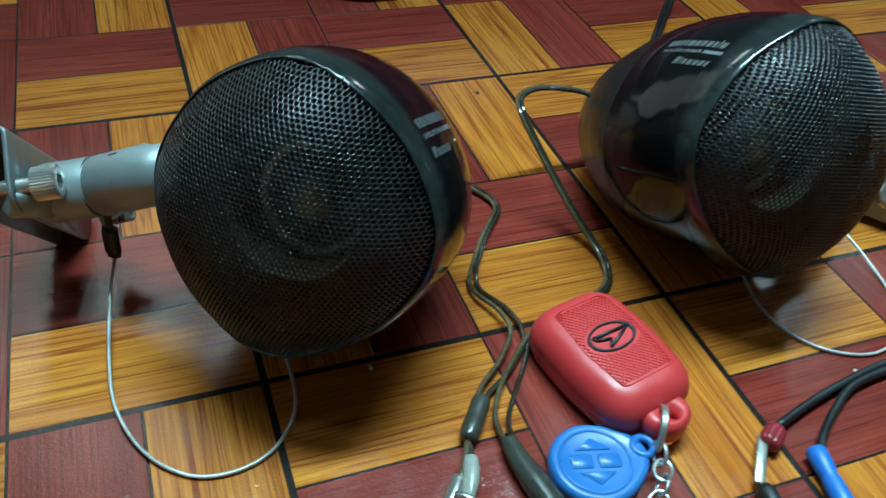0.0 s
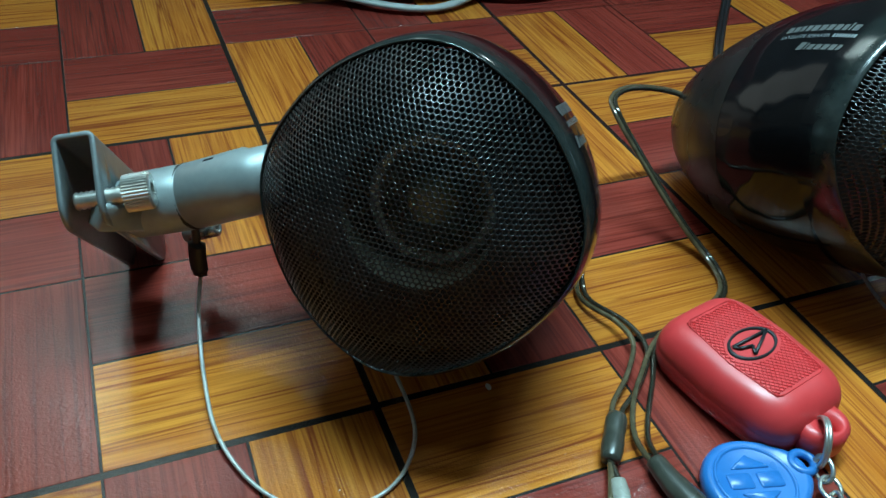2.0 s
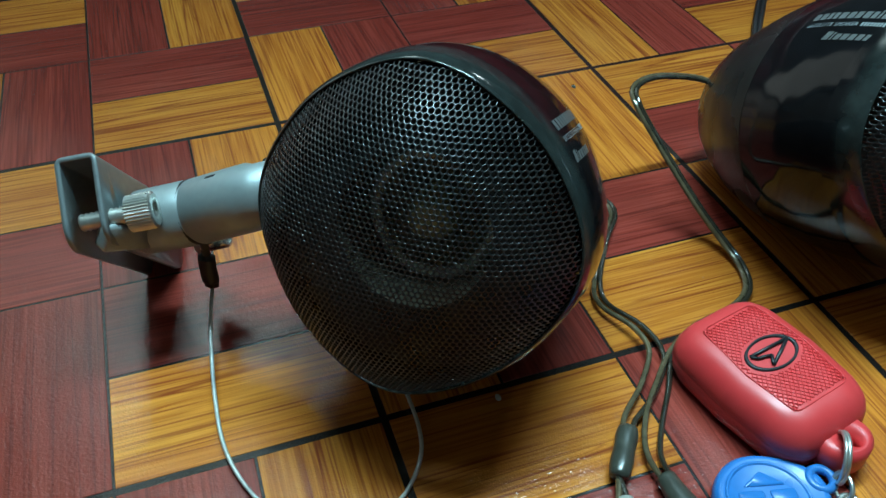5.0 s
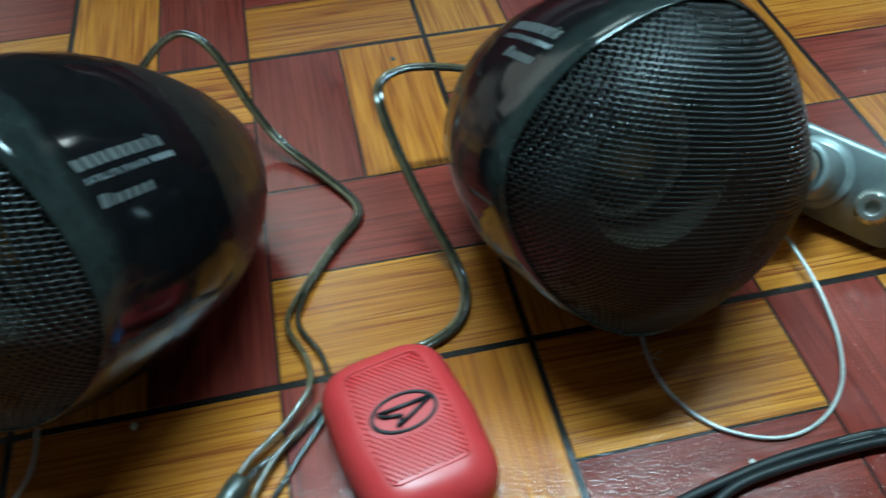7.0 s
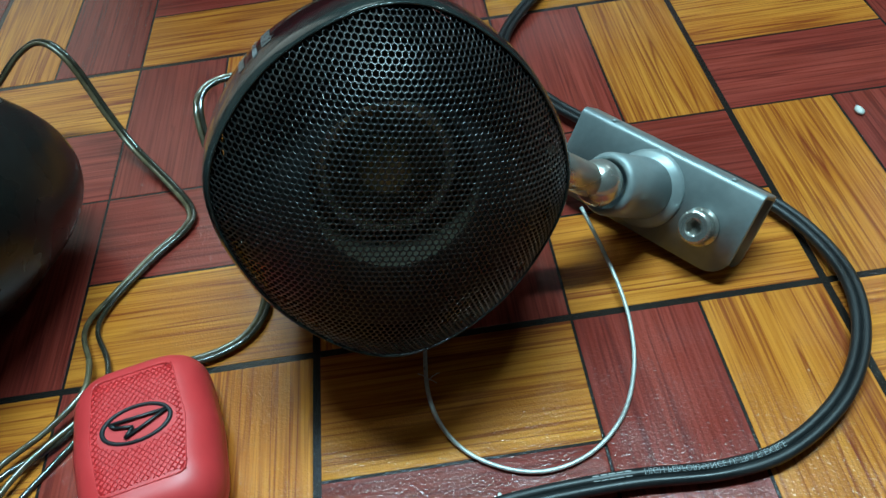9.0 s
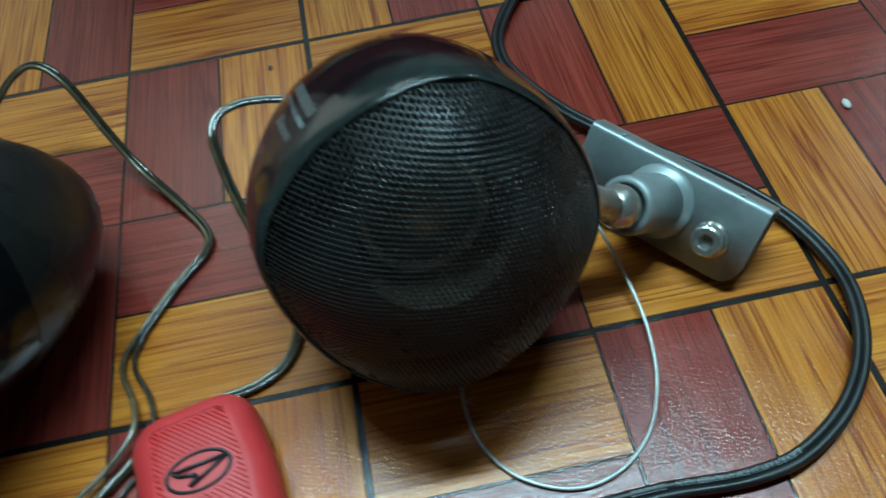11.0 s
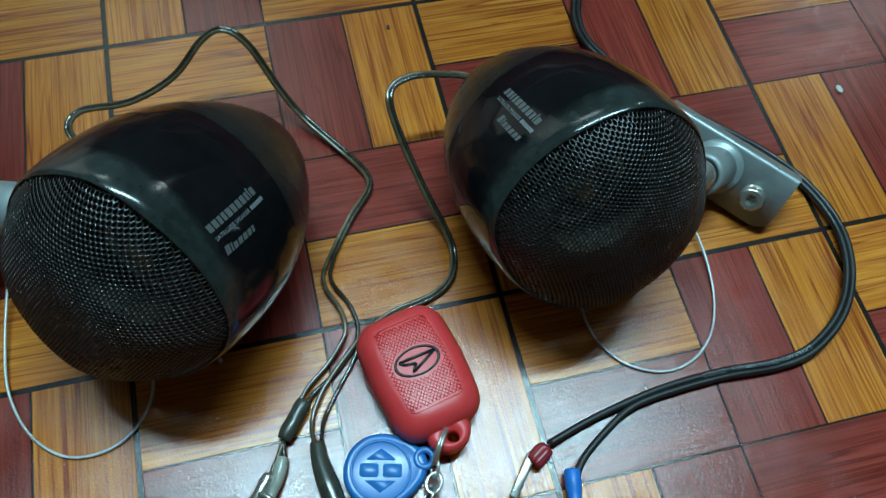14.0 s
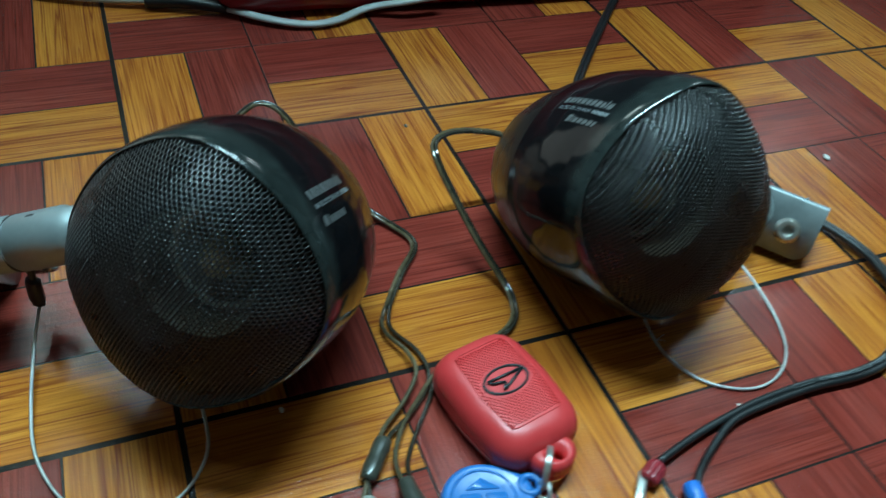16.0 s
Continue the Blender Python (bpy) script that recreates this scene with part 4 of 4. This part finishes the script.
def key_chain():
    ob = thing("key_chain", "bright steel split ring with a short link chain", "key ring")
    world_part("split_ring", moved(torus(0.0068, 0.0006), basis((-0.0400, -0.0585, 0.0092), (0.45, 0.70, 0.62), (0.85, -0.5, 0.05))), STEEL, ob)
    world_part("split_ring", moved(torus(0.0068, 0.0006), basis((-0.0409, -0.0582, 0.0094), (0.45, 0.70, 0.62), (0.85, -0.45, 0.1))), STEEL, ob)
    at = [(-0.0440, -0.0650, 0.0072), (-0.0455, -0.0700, 0.0060), (-0.0485, -0.0745, 0.0060), (-0.0520, -0.0785, 0.0052), (-0.0560, -0.0820, 0.0045), (-0.0600, -0.0850, 0.0040), (-0.0635, -0.0885, 0.0035)]
    for i, (p, q) in enumerate(zip(at, at[1:])):
        d = Vector(q) - Vector(p)
        z = Vector((0.1, 0.2, 1)) if i % 2 else d.cross(Vector((0, 0, 1))) + Vector((0, 0, 0.5 * d.length))
        world_part("link", moved(torus(0.0027, 0.0006, 28, 8, 1.35), basis(p, d, z)), STEEL, ob)
    return ob


key_cover()
key_tag()
key_chain()


# ---- far things ----
def red_case():
    m = pose(0.115, 0.347, 0, 0, 0, -4)
    ob = thing("storage_case", "glossy dark red plastic case standing on the floor", "case", m)
    lay = []
    out = hull([(-0.20, -0.085), (0.20, -0.085), (0.20, 0.085), (-0.20, 0.085)], 0.02, 6)
    for z, k in ((0.0, 0.95), (0.004, 0.985), (0.012, 1.0), (0.085, 1.0)):
        lay.append([(p.x * k, p.y * (1 - (1 - k) * 2), z) for p in out])
    part("body", rings_mesh(lay), RED_CASE, ob)
    lay = []
    for z, k in ((0.086, 1.012), (0.092, 1.015), (0.112, 1.0), (0.120, 0.97)):
        lay.append([(p.x * k, p.y * (1 - (1 - k) * 2), z) for p in out])
    part("lid", rings_mesh(lay), RED_CASE, ob)
    return ob


def white_cable():
    ob = thing("white_cable", "white flat cable with a black plug before the red case", "cable")
    line = smooth_line([(-0.083, 0.284, 0.005), (-0.060, 0.267, 0.004), (-0.040, 0.259, 0.003), (-0.022, 0.260, 0.003), (0.000, 0.268, 0.005), (0.022, 0.262, 0.010), (0.045, 0.262, 0.012)])
    world_part("cord", sweep(line, 0.0030, 10, squash=0.6), WHITE_WIRE, ob)
    world_part("plug", sweep(smooth_line([(-0.125, 0.302, 0.005), (-0.105, 0.295, 0.0055), (-0.081, 0.283, 0.005)], 0.002), lambda t: 0.0058 - 0.0022 * t, 12, squash=0.8), BLACK_RUBBER, ob, "black moulded plug")
    world_part("cord", sweep(smooth_line([(-0.185, 0.325, 0.004), (-0.155, 0.312, 0.004), (-0.124, 0.302, 0.005)]), 0.0035, 10, squash=0.6), WHITE_WIRE, ob)
    return ob


def crumb(at, size, seed, mat=None, label="tiny pale crumb on the vinyl floor"):
    ob = thing("crumb", label, "crumb", Matrix.Translation(at), "crumbs")
    bm = bmesh.new()
    bmesh.ops.create_icosphere(bm, subdivisions=2, radius=size)
    rng = random.Random(seed)
    for v in bm.verts:
        v.co.x *= 1 + rng.uniform(-0.15, 0.15)
        v.co.y *= 1.7 + rng.uniform(-0.2, 0.2)
        v.co.z *= 0.6
    part("grain", bm, mat or WHITE_CRUMB, ob)


red_case()
white_cable()
crumb((0.1922, 0.0702, 0.0009), 0.0015, 1)
crumb((-0.116, -0.004, 0.0005), 0.0008, 2)
crumb((0.046, -0.0520, 0.0004), 0.0006, 3)
crumb((-0.016, 0.1505, 0.0003), 0.0009, 4, SHRINK, "tiny dark speck on an orange block")

# ---- floor blocks ----
PX, PY = 0.0375, 0.0410
WIDE, THIN = 0.0010, 0.00030


def block_mesh(name, x0, x1, y0, y1):
    """A thin block with softened edges between the given limits, its top at z = 0."""
    verts, faces = [], []
    add_block(verts, faces, x0, x1, y0, y1)
    me = bpy.data.meshes.new(name)
    me.from_pydata(verts, [], faces)
    return me


def add_block(verts, faces, x0, x1, y0, y1):
    k, e = len(verts), 0.0003
    for z, i in ((-0.0012, 0.0), (-0.00025, 0.0), (0.0, e)):
        verts += [(x0 + i, y0 + i, z), (x1 - i, y0 + i, z), (x1 - i, y1 - i, z), (x0 + i, y1 - i, z)]
    for a in (0, 4):
        for q in range(4):
            w = (q + 1) % 4
            faces.append((k + a + q, k + a + w, k + a + 4 + w, k + a + 4 + q))
    faces.append((k + 8, k + 9, k + 10, k + 11))


def cell_blocks():
    """The eight blocks of a square of the pattern, in units: limits, whether upright, whether orange."""
    out = []
    out += [(0, 2, 3, 4, False, True), (0, 2, 2, 3, False, False)]
    out += [(3, 4, 2, 4, True, True), (2, 3, 2, 4, True, False)]
    out += [(2, 4, 0, 1, False, True), (2, 4, 1, 2, False, False)]
    out += [(0, 1, 0, 2, True, True), (1, 2, 0, 2, True, False)]
    return out


def limits(b):
    x0, x1, y0, y1 = b[:4]
    g = lambda v: WIDE if v in (0, 4) else THIN
    return x0 * PX + g(x0), x1 * PX - g(x1), y0 * PY + g(y0), y1 * PY - g(y1)


NEAR_X, NEAR_Y = range(-2, 3), range(-2, 5)
meshes = []
for b in cell_blocks():
    x0, x1, y0, y1 = limits(b)
    hx, hy = (x1 - x0) / 2, (y1 - y0) / 2
    if b[4]:
        hx, hy = hy, hx
    me = block_mesh("block", -hx, hx, -hy, hy)
    me.materials.append(ORANGE if b[5] else RED)
    meshes.append((me, (x0 + x1) / 2, (y0 + y1) / 2, b[4]))
for i in NEAR_X:
    for j in NEAR_Y:
        for me, cx, cy, upright in meshes:
            ob = new("block", me)
            ob.parent = floor
            ob.matrix_local = pose(i * 4 * PX + cx, j * 4 * PY + cy, 0, 0, 0, 90 if upright else 0)
for upright in (False, True):
    verts, faces, mats = [], [], []
    for i in range(int(X0 / (4 * PX)) - 1, int(X1 / (4 * PX)) + 1):
        for j in range(int(Y0 / (4 * PY)) - 1, int(Y1 / (4 * PY)) + 1):
            if i in NEAR_X and j in NEAR_Y:
                continue
            for b in cell_blocks():
                if b[4] != upright:
                    continue
                x0, x1, y0, y1 = limits(b)
                x0, x1, y0, y1 = x0 + i * 4 * PX, x1 + i * 4 * PX, y0 + j * 4 * PY, y1 + j * 4 * PY
                x0, x1, y0, y1 = max(x0, X0), min(x1, X1), max(y0, Y0), min(y1, Y1)
                if x1 - x0 < 0.003 or y1 - y0 < 0.003:
                    continue
                if upright:
                    x0, x1, y0, y1 = y0, y1, -x1, -x0
                add_block(verts, faces, x0, x1, y0, y1)
                mats += [0 if b[5] else 1] * 9
    me = bpy.data.meshes.new("far_blocks")
    me.from_pydata(verts, [], faces)
    me.materials.append(ORANGE)
    me.materials.append(RED)
    me.polygons.foreach_set("material_index", mats)
    far = new("far_blocks", me)
    far.parent = floor
    far.matrix_local = pose(0, 0, 0, 0, 0, 90 if upright else 0)
    far["kind"] = "stuff"
